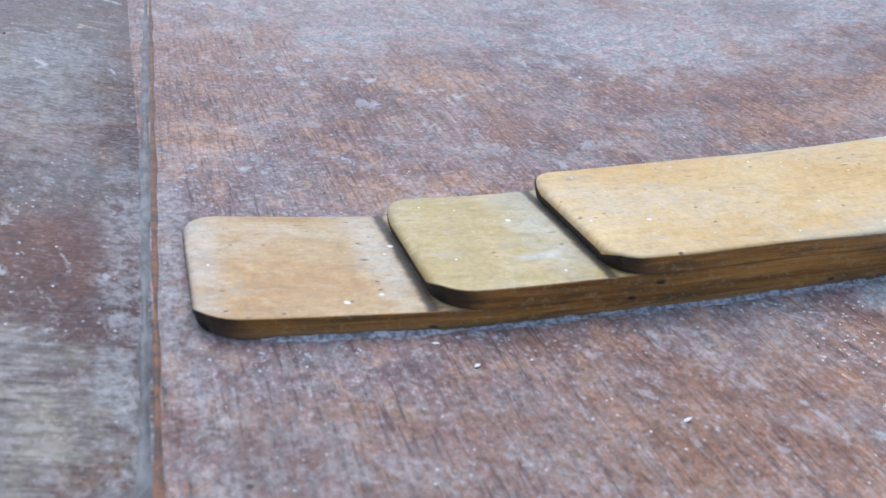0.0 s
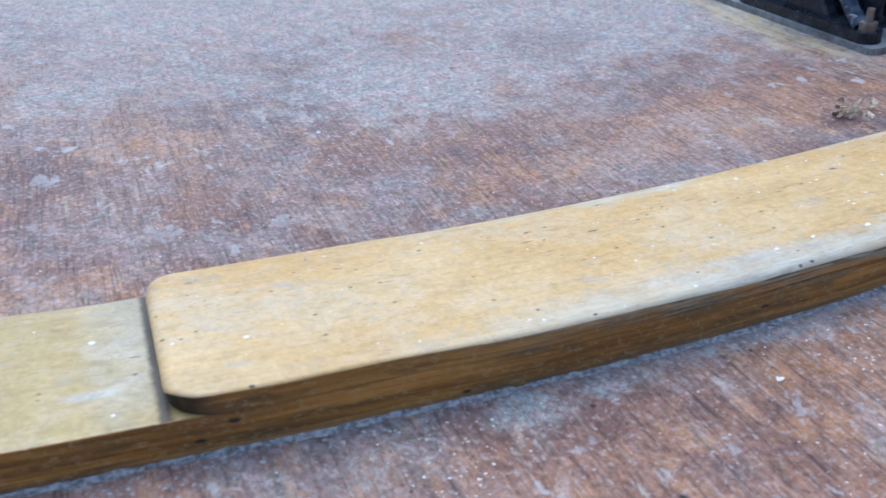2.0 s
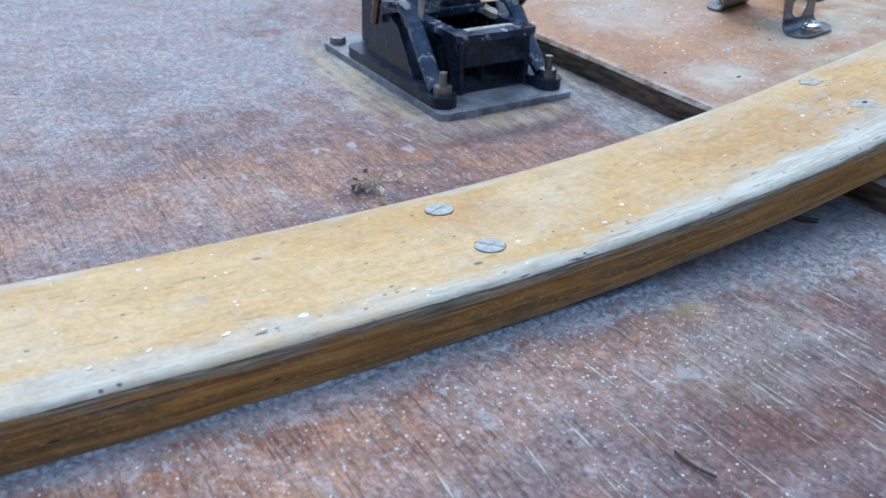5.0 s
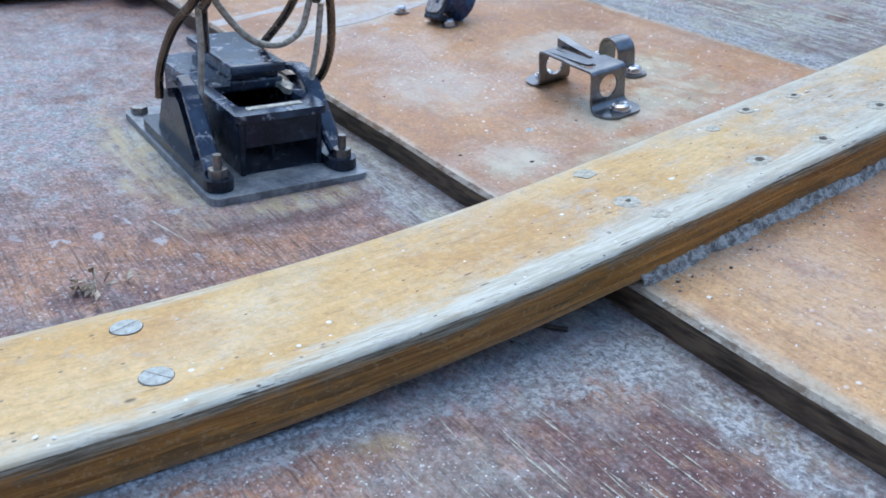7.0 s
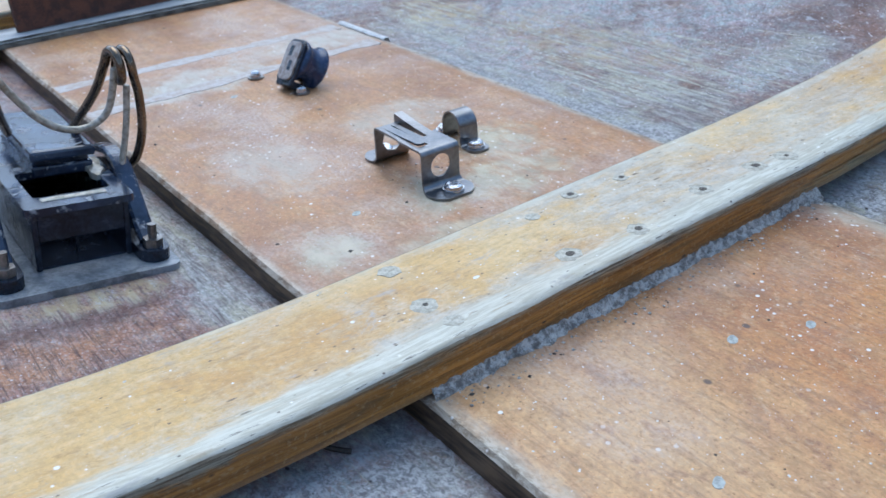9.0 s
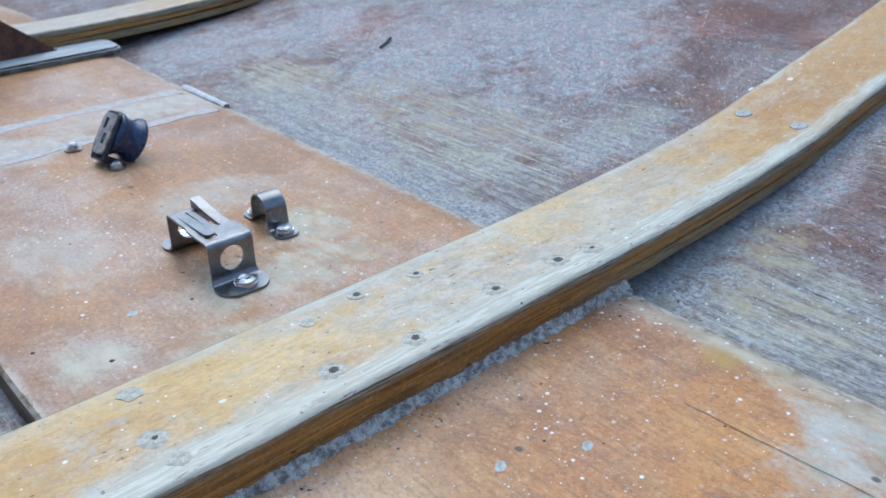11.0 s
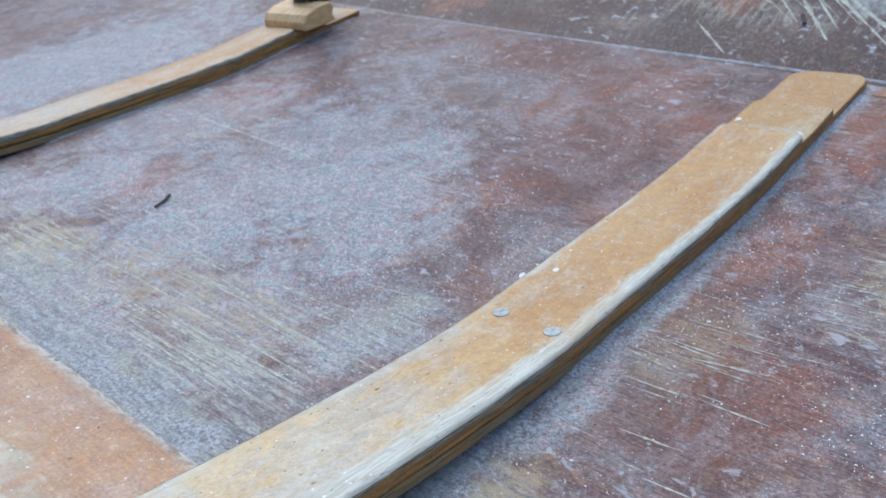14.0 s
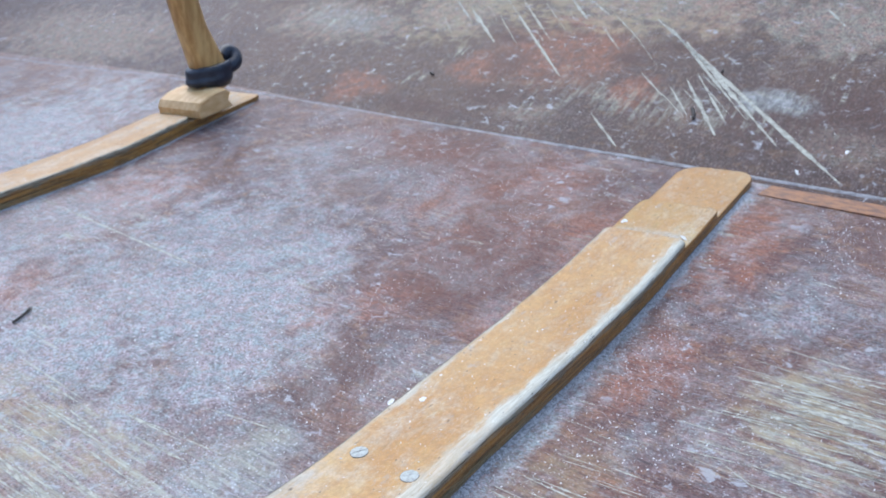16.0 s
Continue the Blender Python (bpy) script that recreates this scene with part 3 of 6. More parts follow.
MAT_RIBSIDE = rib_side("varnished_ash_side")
MAT_END = plain("dark_end_grain", (0.012, 0.010, 0.008), (0.04, 0.028, 0.018), 300, 0.7)
MAT_DUST = plain("salt_dust", (0.15, 0.145, 0.145), (0.52, 0.53, 0.55), 900, 0.85, 0.0, 0.35, 0.0003)
MAT_CAULK = plain("old_grey_bedding", (0.16, 0.15, 0.135), (0.56, 0.555, 0.52), 420, 0.8, 0.0, 0.35, 0.0004)
MAT_BEAD = plain("pale_edge_filler", (0.48, 0.48, 0.47), (0.66, 0.66, 0.65), 240, 0.6, 0.0, 0.1, 0.0002)
MAT_PUTTY = plain("pale_filler", (0.30, 0.28, 0.22), (0.56, 0.53, 0.44), 520, 0.65)
MAT_SCREW = plain("dull_bronze_screw", (0.26, 0.275, 0.26), (0.46, 0.49, 0.47), 420, 0.55, 0.3)
MAT_HOLE = plain("dark_hole", (0.03, 0.026, 0.022), (0.15, 0.13, 0.105), 1400, 0.8)
MAT_CRACK = plain("dark_seam_dirt", (0.05, 0.04, 0.038), (0.16, 0.12, 0.11), 260, 0.8)
MAT_SEAMWOOD = plain("rusty_seam", (0.085, 0.055, 0.045), (0.25, 0.125, 0.07), 260, 0.7, 0.0, 0.5, 0.0008)
MAT_CHINE_PALE = plain("pale_seam_filler", (0.15, 0.14, 0.145), (0.36, 0.36, 0.365), (420, 160, 420), 0.6, 0.0, 0.5, 0.0008)
MAT_BLACK = plain("black_plastic", (0.006, 0.009, 0.016), (0.024, 0.032, 0.05), 140, 0.20)


def flaking(name):
    """Glossy blue-black moulding, sky reflection painted into its base, chalky crust in flakes."""
    n = Nodes(name)
    v = n.noise((170, 210, 170), 7, 0.74, 0.5)
    w = n.noise(900, 3, 0.6, 0.0, 4.0)
    colour = n.mix(n.ramp(n.noise(60, 4, 0.6, 0.0, 2.0), 0.36, 0.64), (0.010, 0.016, 0.032), (0.045, 0.068, 0.115))
    crust = n.ramp(v, 0.55, 0.64)
    colour = n.mix(n.math("MULTIPLY", crust, 0.75), colour, n.mix(w, (0.18, 0.21, 0.26), (0.58, 0.61, 0.63)))
    n.bump(n.math("ADD", crust, n.math("MULTIPLY", w, 0.3)), 0.3, 0.0004)
    return n.done(colour, n.ramp(crust, 0.0, 1.0, 0.16, 0.6))


MAT_BLACK_DUSTY = flaking("flaking_blue_black_plastic")
MAT_PLATE = plain("grey_metal_plate", (0.13, 0.145, 0.165), (0.30, 0.325, 0.35), 120, 0.42, 0.25)
MAT_STEEL = plain("stainless_steel", (0.17, 0.175, 0.185), (0.27, 0.275, 0.285), 90, 0.36, 1.0)
MAT_SCREW_BRIGHT = plain("bright_steel", (0.50, 0.50, 0.50), (0.74, 0.74, 0.75), 200, 0.22, 1.0)
MAT_STEEL_WORN = plain("tarnished_steel", (0.16, 0.155, 0.15), (0.34, 0.33, 0.32), 150, 0.38, 1.0)
MAT_BRONZE = plain("brown_spring_wire", (0.13, 0.098, 0.07), (0.24, 0.185, 0.135), 160, 0.20, 0.92)
MAT_LOOP = plain("pale_corroded_wire", (0.26, 0.24, 0.19), (0.58, 0.56, 0.50), 420, 0.45, 0.3)
MAT_CHEEK = plain("rust_stained_cheek", (0.24, 0.17, 0.135), (0.50, 0.44, 0.40), 300, 0.38, 0.35)
MAT_BLACK.node_tree.nodes["Principled BSDF"].inputs["Specular IOR Level"].default_value = 0.35
MAT_NAVY = plain("navy_plastic", (0.010, 0.022, 0.06), (0.035, 0.06, 0.13), 160, 0.24)
MAT_RUST = plain("rusty_iron", (0.055, 0.025, 0.018), (0.15, 0.06, 0.035), 160, 0.75, 0.0, 0.6, 0.0008)
MAT_RUBBER = plain("black_rubber", (0.010, 0.013, 0.022), (0.028, 0.034, 0.052), 120, 0.4)
MAT_PAD = plain("grey_weathered_ply", (0.30, 0.315, 0.32), (0.50, 0.515, 0.52), (30, 160, 160), 0.7, 0.0, 0.4, 0.0006)
MAT_PADEDGE = plain("dark_ply_edge", (0.05, 0.048, 0.04), (0.20, 0.195, 0.165), (120, 300, 300), 0.75, 0.0, 0.5, 0.0006)
MAT_TWIG = plain("dark_twig", (0.035, 0.03, 0.028), (0.09, 0.075, 0.065), 300, 0.8)
MAT_LEAF = plain("dry_leaf_bits", (0.28, 0.20, 0.13), (0.62, 0.53, 0.41), 300, 0.8)
MAT_FLAKE = plain("white_paint_flake", (0.70, 0.69, 0.65), (0.82, 0.81, 0.78), 300, 0.6)


def keelson_wood():
    """Orange varnished pine: grain along the boat, grey where the varnish has gone along the edge and round the fittings."""
    n = Nodes("orange_varnished_keelson")
    fine = n.noise((700, 26, 700), 4, 0.62)
    big = n.noise((22, 12, 22), 5, 0.62, 0.5)
    mid = n.noise((110, 75, 110), 6, 0.7, 0.3, 3.0)
    colour = n.mix(n.ramp(big, 0.36, 0.64), (0.44, 0.208, 0.078), (0.30, 0.125, 0.048))
    colour = n.mix(n.spot(0.03, -0.09, 0.075, 0.075, 0.6, 0.8), colour, n.mix(n.ramp(big, 0.35, 0.65), (0.60, 0.27, 0.07), (0.46, 0.175, 0.042)))
    colour = n.mix(n.spot(-0.06, -0.06, 0.05, 0.10, 0.6, 0.75), colour, n.mix(n.ramp(big, 0.35, 0.65), (0.60, 0.375, 0.18), (0.48, 0.25, 0.10)))
    colour = n.mix(n.ramp(mid, 0.44, 0.70, 0.0, 0.42), colour, (0.52, 0.33, 0.16))
    smudge = n.noise((210, 120, 0), 5, 0.72, 0.4, 8.5)
    colour = n.mix(n.ramp(smudge, 0.56, 0.70, 0.0, 0.34), colour, (0.22, 0.11, 0.06))
    colour = n.mix(n.ramp(smudge, 0.44, 0.30, 0.0, 0.5), colour, (0.56, 0.40, 0.24))
    colour = n.mix(n.ramp(mid, 0.45, 0.33, 0.0, 0.6), colour, (0.27, 0.12, 0.06))
    colour = n.mix(n.ramp(fine, 0.50, 0.66, 0.0, 0.36), colour, (0.20, 0.09, 0.04))
    small = n.noise((820, 600, 0), 3, 0.72, 0.0, 1.9)
    colour = n.mix(n.ramp(small, 0.54, 0.70, 0.0, 0.42), colour, (0.60, 0.43, 0.26))
    colour = n.mix(n.ramp(small, 0.44, 0.30, 0.0, 0.55), colour, (0.17, 0.075, 0.035))
    colour = n.mottled(colour, 520, 0.86, 1.12)
    spots = [(0.096, -0.05, 0.016, 0.14, 0.5), (0.094, 0.15, 0.010, 0.25, 0.5), (-0.05, 0.16, 0.02, 0.03, 0.8, 0.6), (0.02, 0.17, 0.03, 0.02, 0.8, 0.6), (0.07, -0.10, 0.03, 0.03), (0.06, 0.30, 0.05, 0.02), (-0.03, 0.28, 0.05, 0.02), (-0.088, -0.02, 0.006, 0.10, 0.4, 0.7)]
    grey = n.either(*[n.spot(*s) for s in spots])
    grey = n.math("MULTIPLY", grey, n.ramp(n.noise((160, 60, 160), 5, 0.7, 0.0, 2.0), 0.3, 0.6, 0.3, 0.95))
    colour = n.mix(grey, colour, n.mix(n.ramp(mid, 0.35, 0.65), (0.38, 0.355, 0.27), (0.54, 0.535, 0.48)))
    straw = n.either(*[n.spot(*s) for s in ((0.016, 0.090, 0.030, 0.018, 0.8), (-0.012, 0.095, 0.022, 0.016, 0.8), (-0.066, 0.083, 0.014, 0.014, 0.9), (0.035, 0.115, 0.02, 0.018, 0.9), (0.085, -0.06, 0.010, 0.05, 0.6, 0.8), (-0.03, 0.063, 0.035, 0.010, 0.9, 0.7))])
    straw = n.math("MULTIPLY", straw, n.ramp(n.noise((120, 60, 0), 6, 0.7, 0.3, 2.9), 0.34, 0.56, 0.3, 0.95))
    colour = n.mix(straw, colour, n.mix(n.ramp(mid, 0.35, 0.65), (0.33, 0.29, 0.19), (0.55, 0.50, 0.36)))
    hazy = n.math("MULTIPLY", n.ramp(n.math("ADD", n.noise(16, 6, 0.66, 0.3, 5.0), n.ramp(n.y, 0.05, 0.10, 0.0, 0.025)), 0.43, 0.68), n.ramp(small, 0.34, 0.6, 0.2, 0.55))
    hazy = n.math("MULTIPLY", hazy, n.math("SUBTRACT", 1.0, n.spot(0.02, -0.09, 0.10, 0.085, 0.3, 0.75)))
    colour = n.mix(hazy, colour, (0.54, 0.46, 0.40))
    colour = n.mix(n.spot(0.076, -0.045, 0.006, 0.007, 0.4, 0.7), colour, (0.42, 0.26, 0.06))
    rim = n.math("ADD", n.math("ABSOLUTE", n.x), n.math("MULTIPLY", n.ragged(), 0.010))
    colour = n.mix(n.ramp(rim, 0.0835, 0.0885, 0.0, 0.75), colour, n.mix(n.ramp(n.noise((300, 120, 300), 7, 0.76, 0.6, 7.2), 0.40, 0.58), (0.13, 0.095, 0.06), (0.50, 0.46, 0.38)))
    dark = n.math("MAXIMUM", n.specks((70, 60, 70), 0.10, 0.20, 1.0), n.specks((46, 40, 46), 0.085, 0.34, 5.0))
    colour = n.mix(n.math("MULTIPLY", dark, 0.85), colour, (0.07, 0.05, 0.045))
    salt = n.math("MULTIPLY", n.specks((260, 260, 260), 0.22, 0.30, 6.0), n.ramp(n.noise(20, 3, 0.6, 0.0, 2.0), 0.42, 0.6))
    colour = n.mix(salt, colour, (0.80, 0.78, 0.74))
    n.bump(n.math("ADD", n.math("ADD", n.math("MULTIPLY", small, 0.8), mid), n.math("MULTIPLY", salt, 0.7)), 0.3, 0.0006)
    return n.done(colour, n.ramp(mid, 0.3, 0.7, 0.40, 0.60))


MAT_KEEL = keelson_wood()
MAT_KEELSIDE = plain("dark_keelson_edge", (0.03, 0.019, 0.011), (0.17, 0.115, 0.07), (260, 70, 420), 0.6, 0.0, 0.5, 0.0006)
MAT_KEELSTRIP = plain("keelson_joint_filler", (0.38, 0.30, 0.245), (0.50, 0.475, 0.46), 260, 0.55)
MAT_CHINE = plain("grey_seam_filler", (0.07, 0.068, 0.068), (0.19, 0.19, 0.195), (420, 160, 420), 0.6, 0.0, 0.4, 0.0006)
MAT_BATTEN = plain("red_varnished_batten", (0.17, 0.08, 0.05), (0.40, 0.185, 0.085), (330, 120, 0), 0.5)
MAT_POST = plain("amber_varnished_post", (0.38, 0.18, 0.05), (0.66, 0.40, 0.15), (120, 120, 22), 0.4)
MAT_BLOCKWOOD = plain("ash_block", (0.60, 0.34, 0.13), (0.74, 0.50, 0.25), (60, 200, 200), 0.5)


# ---- building ----
def mesh_object(name, verts, faces, mats, index=None, parent=None, smooth=False):
    me = bpy.data.meshes.new(name)
    me.from_pydata([tuple(v) for v in verts], [], faces)
    for m in (mats if isinstance(mats, (list, tuple)) else [mats]):
        me.materials.append(m)
    if index is not None:
        me.polygons.foreach_set("material_index", index)
    if smooth:
        me.polygons.foreach_set("use_smooth", [True] * len(faces))
    me.update()
    ob = new(name, me)
    ob.parent = parent
    return ob


def part(name, bm, material, parent, label=""):
    bmesh.ops.recalc_face_normals(bm, faces=bm.faces)
    me = bpy.data.meshes.new(name)
    bm.to_mesh(me)
    bm.free()
    me.materials.append(material)
    ob = new(name, me)
    ob.parent = parent
    return tagged(ob, label)


def thing(name, m, label, category, group=""):
    ob = new(name)
    ob.empty_display_size = 0.02
    ob.matrix_world = m
    return tagged(ob, label, category, group)


def smooth(ob):
    ob.data.polygons.foreach_set("use_smooth", [True] * len(ob.data.polygons))
    return ob


def add_box(bm, lo, hi, bevel=0.0, m=Matrix()):
    c, s = [(a + b) / 2 for a, b in zip(lo, hi)], [b - a for a, b in zip(lo, hi)]
    out = bmesh.ops.create_cube(bm, size=1, matrix=m @ Matrix.Translation(c) @ Matrix.Diagonal((*s, 1)))
    if bevel:
        edges = list({e for v in out["verts"] for e in v.link_edges})
        bmesh.ops.bevel(bm, geom=edges, offset=bevel, segments=2, affect="EDGES", profile=0.5)
    return bm


def add_rod(bm, a, b, r, r2=None, sides=16):
    a, b = Vector(a), Vector(b)
    m = Matrix.Translation((a + b) / 2) @ (b - a).to_track_quat("Z", "Y").to_matrix().to_4x4()
    bmesh.ops.create_cone(bm, cap_ends=True, segments=sides, radius1=r, radius2=r if r2 is None else r2, depth=(b - a).length, matrix=m)
    return bm


def add_tube(bm, points, r, sides=8, closed=False):
    """A round wire through the points, softened at the bends."""
    pts = [Vector(p) for p in points]
    for _ in range(2):
        soft = [pts[0]]
        for p, q in zip(pts, pts[1:]):
            soft += [p.lerp(q, 0.25), p.lerp(q, 0.75)]
        pts = soft + [pts[-1]]
    rings, side = [], None
    for i, p in enumerate(pts):
        way = (pts[min(i + 1, len(pts) - 1)] - pts[max(i - 1, 0)]).normalized()
        side = (way.orthogonal() if side is None else side - way * side.dot(way)).normalized()
        up = way.cross(side)
        rings.append([bm.verts.new(p + r * (math.cos(a) * side + math.sin(a) * up)) for a in (2 * math.pi * k / sides for k in range(sides))])
    for u, v in zip(rings, rings[1:]):
        for k in range(sides):
            bm.faces.new((u[k], u[(k + 1) % sides], v[(k + 1) % sides], v[k]))
    bm.faces.new(rings[0]), bm.faces.new(rings[-1][::-1])
    return bm


def add_plate(bm, outline, z0, z1, m=Matrix(), hole=None):
    """A flat plate from its outline; a hole is a ring of as many points."""
    def ring(pts, z):
        return [bm.verts.new(m @ Vector((x, y, z))) for x, y in pts]
    a, b = ring(outline, z0), ring(outline, z1)
    n = len(outline)
    for i in range(n):
        bm.faces.new((a[i], a[(i + 1) % n], b[(i + 1) % n], b[i]))
    if hole is None:
        bm.faces.new(a[::-1]), bm.faces.new(b)
    else:
        c, d = ring(hole, z0), ring(hole, z1)
        for i in range(n):
            j = (i + 1) % n
            bm.faces.new((a[j], a[i], c[i], c[j])), bm.faces.new((b[i], b[j], d[j], d[i])), bm.faces.new((c[i], c[j], d[j], d[i])[::-1])
    return bm


def rounded(x0, y0, x1, y1, r, n=4):
    out = []
    for cx, cy, a in ((x1 - r, y1 - r, 0), (x0 + r, y1 - r, 90), (x0 + r, y0 + r, 180), (x1 - r, y0 + r, 270)):
        out += [(cx + r * math.cos(radians(a + 90 * k / n)), cy + r * math.sin(radians(a + 90 * k / n))) for k in range(n + 1)]
    return out


# ---- hull ----
def hull_panel(name, xs, ys, height, material, label, thick=0.006):
    top = [(x, y, height(x, y)) for x in xs for y in ys]
    verts = top + [(x, y, z - thick) for x, y, z in top]
    n, m, k = len(xs), len(ys), len(xs) * len(ys)
    faces = []
    for i in range(n - 1):
        for j in range(m - 1):
            a, b, c, d = i * m + j, (i + 1) * m + j, (i + 1) * m + j + 1, i * m + j + 1
            faces += [(a, b, c, d), (k + d, k + c, k + b, k + a)]
    for i in range(n - 1):
        for j in (0, m - 1):
            a, b = i * m + j, (i + 1) * m + j
            faces.append((a, k + a, k + b, b) if j == 0 else (b, k + b, k + a, a))
    for j in range(m - 1):
        for i in (0, n - 1):
            a, b = i * m + j, i * m + j + 1
            faces.append((b, k + b, k + a, a) if i == 0 else (a, k + a, k + b, b))
    return tagged(mesh_object(name, verts, faces, material, smooth=False), label, "hull panel", "", "structure")


YS = [-1.3, -0.9, -0.6] + list(np.arange(-0.4, 0.901, 0.02)) + [1.1, 1.4, 1.9]
hull_panel("floor_port", list(np.arange(XL, -0.02, 0.012)) + [-0.01], YS, lambda x, y: floor_z(x, y), MAT_FLOOR_L,
           "reddish mahogany plywood boat bottom with pale dusty bloom")
hull_panel("floor_starboard", [0.01] + list(np.arange(0.02, XR, 0.012)) + [XR], YS, lambda x, y: floor_z(x, y), MAT_FLOOR_R,
           "worn mahogany plywood boat bottom, grey beside the keelson")
SIDE = 0.55
hull_panel("hull_side_port", list(np.linspace(-0.92, XL, 14)), YS, lambda x, y: floor_z(XL, y) + SIDE * (XL - x), MAT_SIDE_L, "weathered mahogany plywood side panel of a boat")
hull_panel("hull_side_starboard", list(np.linspace(XR, 0.95, 14)), YS, lambda x, y: floor_z(XR, y) + SIDE * (x - XR), MAT_SIDE_R, "scratched mahogany plywood side panel of a boat")


def topside(name, x, z0, lean):
    """The upper strake, closed by a gunwale."""
    verts, faces = [], []
    for y in (-1.3, -0.4, 0.5, 1.2, 1.9):
        z = z0 + rise(y)
        verts += [(x, y, z), (x + lean, y, z + 0.22), (x + lean * 1.12, y, z + 0.22), (x + lean * 0.12, y, z)]
    for i in range(4):
        for k in range(4):
            a, b = i * 4 + k, i * 4 + (k + 1) % 4
            faces.append((a, b, b + 4, a + 4))
    faces += [(3, 2, 1, 0), (16, 17, 18, 19)]
    return tagged(mesh_object(name, verts, faces, MAT_HULL), "plain plywood upper side of the boat", "hull panel", "", "structure")


topside("wall_port", -0.92, floor_z(XL, 0) + SIDE * (0.92 + XL), -0.06)
topside("wall_starboard", 0.95, floor_z(XR, 0) + SIDE * (0.95 - XR), 0.06)
for wall_name, wy in (("wall_stern", -1.3), ("wall_bow", 1.9)):
    wm = bmesh.new()
    add_box(wm, (-1.0, wy - 0.012, -0.08), (1.03, wy + 0.012, 0.56), 0.003)
    tagged(part(wall_name, wm, MAT_HULL, None), "plain plywood bulkhead closing the boat", "bulkhead", "", "structure")


def ridge(name, x_of, width, height, y0, y1, material, label, wobble=0.35, step=0.006, side=None):
    """A low irregular bead along the boat, lying on what it covers."""
    verts, faces = [], []
    ys = np.arange(y0, y1, step)
    for y in ys:
        x = x_of(y)
        w = width * (1 + wobble * noise.noise((x * 9, y * 60, 3.0))) / 2
        h = height * (1 + wobble * noise.noise((x * 9, y * 75, 7.0)))
        for u, k in ((-1, -0.4), (-0.55, 0.7), (0, 1), (0.55, 0.7), (1, -0.4)):
            px = x + u * w
            verts.append((px, y, surface(px, y) + k * h))
    for i in range(len(ys) - 1):
        for k in range(4):
            a = i * 5 + k
            faces.append((a, a + 1, a + 6, a + 5))
    return tagged(mesh_object(name, verts, faces, material, smooth=True), label, "seam", "", "structure")


def surface(x, y):
    if x < XL:
        return floor_z(XL, y) + SIDE * (XL - x)
    if x > XR:
        return floor_z(XR, y) + SIDE * (x - XR)
    return floor_z(x, y)


ridge("trim_port", lambda y: XL - 0.0014 + 0.033 * y, 0.0022, 0.0004, -0.5, 1.0, MAT_CHINE, "grey filler bead along the port chine", 0.9, 0.003)
ridge("trim_starboard", lambda y: XR + 0.004 - 0.02 * y, 0.0030, 0.0004, -0.5, 1.2, MAT_CHINE_PALE, "grey filler bead along the starboard chine")
ridge("groove_port", lambda y: XL + 0.0002 + 0.033 * y, 0.0015, 0.0003, -0.5, 1.0, MAT_SEAMWOOD, "rusty brown bare seam beside the port chine bead", 0.9, 0.003)
batten = bmesh.new()
add_plate(batten, [(XR - 0.0155, -0.5), (XR - 0.002, -0.5), (XR - 0.001, -0.010), (XR - 0.0150, -0.006)], -0.004, 0.0005)
for v in batten.verts:
    v.co.z += surface(v.co.x, v.co.y)
tagged(part("chine_batten", batten, MAT_BATTEN, None), "thin red-brown varnished batten along the chine", "batten", "", "structure")


# ---- keelson ----
def keelson_piece(name, y0, y1, material, parent, lift=0.0, left=-KEEL, right=KEEL):
    ys = [y for y in (y0, *np.arange(-1.2, -0.3, 0.1), *np.arange(-0.3, 0.5, 0.004), *np.arange(0.5, 1.8, 0.1)) if y0 <= y < y1 - 0.002] + [y1]
    verts, faces, index = [], [], []
    for y in ys:
        wl, wr = 0.0006 * noise.noise((1, y * 18, 0)), 0.0007 * noise.noise((5, y * 16, 0))
        bl, br = 0.0014 + 0.0004 * noise.noise((2, y * 14, 0)), 0.0016
        z = rise(y) + lift
        l, r_ = left + wl, right + wr
        fl, fr = floor_z(l, y) - 0.002, floor_z(r_, y) - 0.001
        ring = [(l, fl), (l, z - bl), (l + bl * 0.9, z), (l + 0.05, z), (0, z), (r_ - 0.05, z), (r_ - 0.012, z), (r_, z - br), (r_ + 0.002, fr)]
        verts += [(x, y, zz) for x, zz in ring]
    n = 9
    for i in range(len(ys) - 1):
        for k in range(n - 1):
            a = i * n + k
            faces.append((a, a + 1, a + n + 1, a + n))
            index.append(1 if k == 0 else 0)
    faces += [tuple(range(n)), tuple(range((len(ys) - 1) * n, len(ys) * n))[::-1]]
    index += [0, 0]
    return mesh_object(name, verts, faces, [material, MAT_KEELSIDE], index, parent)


keelson = thing("keelson", Matrix(), "broad orange varnished keelson plank along the boat", "keelson")
keelson_piece("plank", -1.28, 0.2738, MAT_KEEL, keelson)
keelson_piece("butt_strip", 0.2738, 0.3206, MAT_KEEL, keelson, 0.0001)
keelson_piece("plank", 0.3206, 1.88, MAT_KEEL, keelson)


def joint(y, parent, skew):
    verts, faces = [], []
    xs = np.linspace(-KEEL + 0.002, KEEL - 0.008, 60)
    for x in xs:
        w = 0.0044 * (1 + 0.7 * noise.noise((x * 70, y, 0)))
        yy = y + skew * x + 0.0008 * noise.noise((x * 25, y * 9, 1))
        verts += [(x, yy - w, rise(yy - w) + 0.0002), (x, yy + w, rise(yy + w) + 0.00025), (x, yy + w, rise(yy) - 0.001), (x, yy - w, rise(yy) - 0.001)]
    for i in range(len(xs) - 1):
        for k in range(4):
            a, b = i * 4 + k, i * 4 + (k + 1) % 4
            faces.append((a, b, b + 4, a + 4))
    return tagged(mesh_object("joint_filler", verts, faces, MAT_KEELSTRIP, None, parent), "pale filler in a joint across the plank")


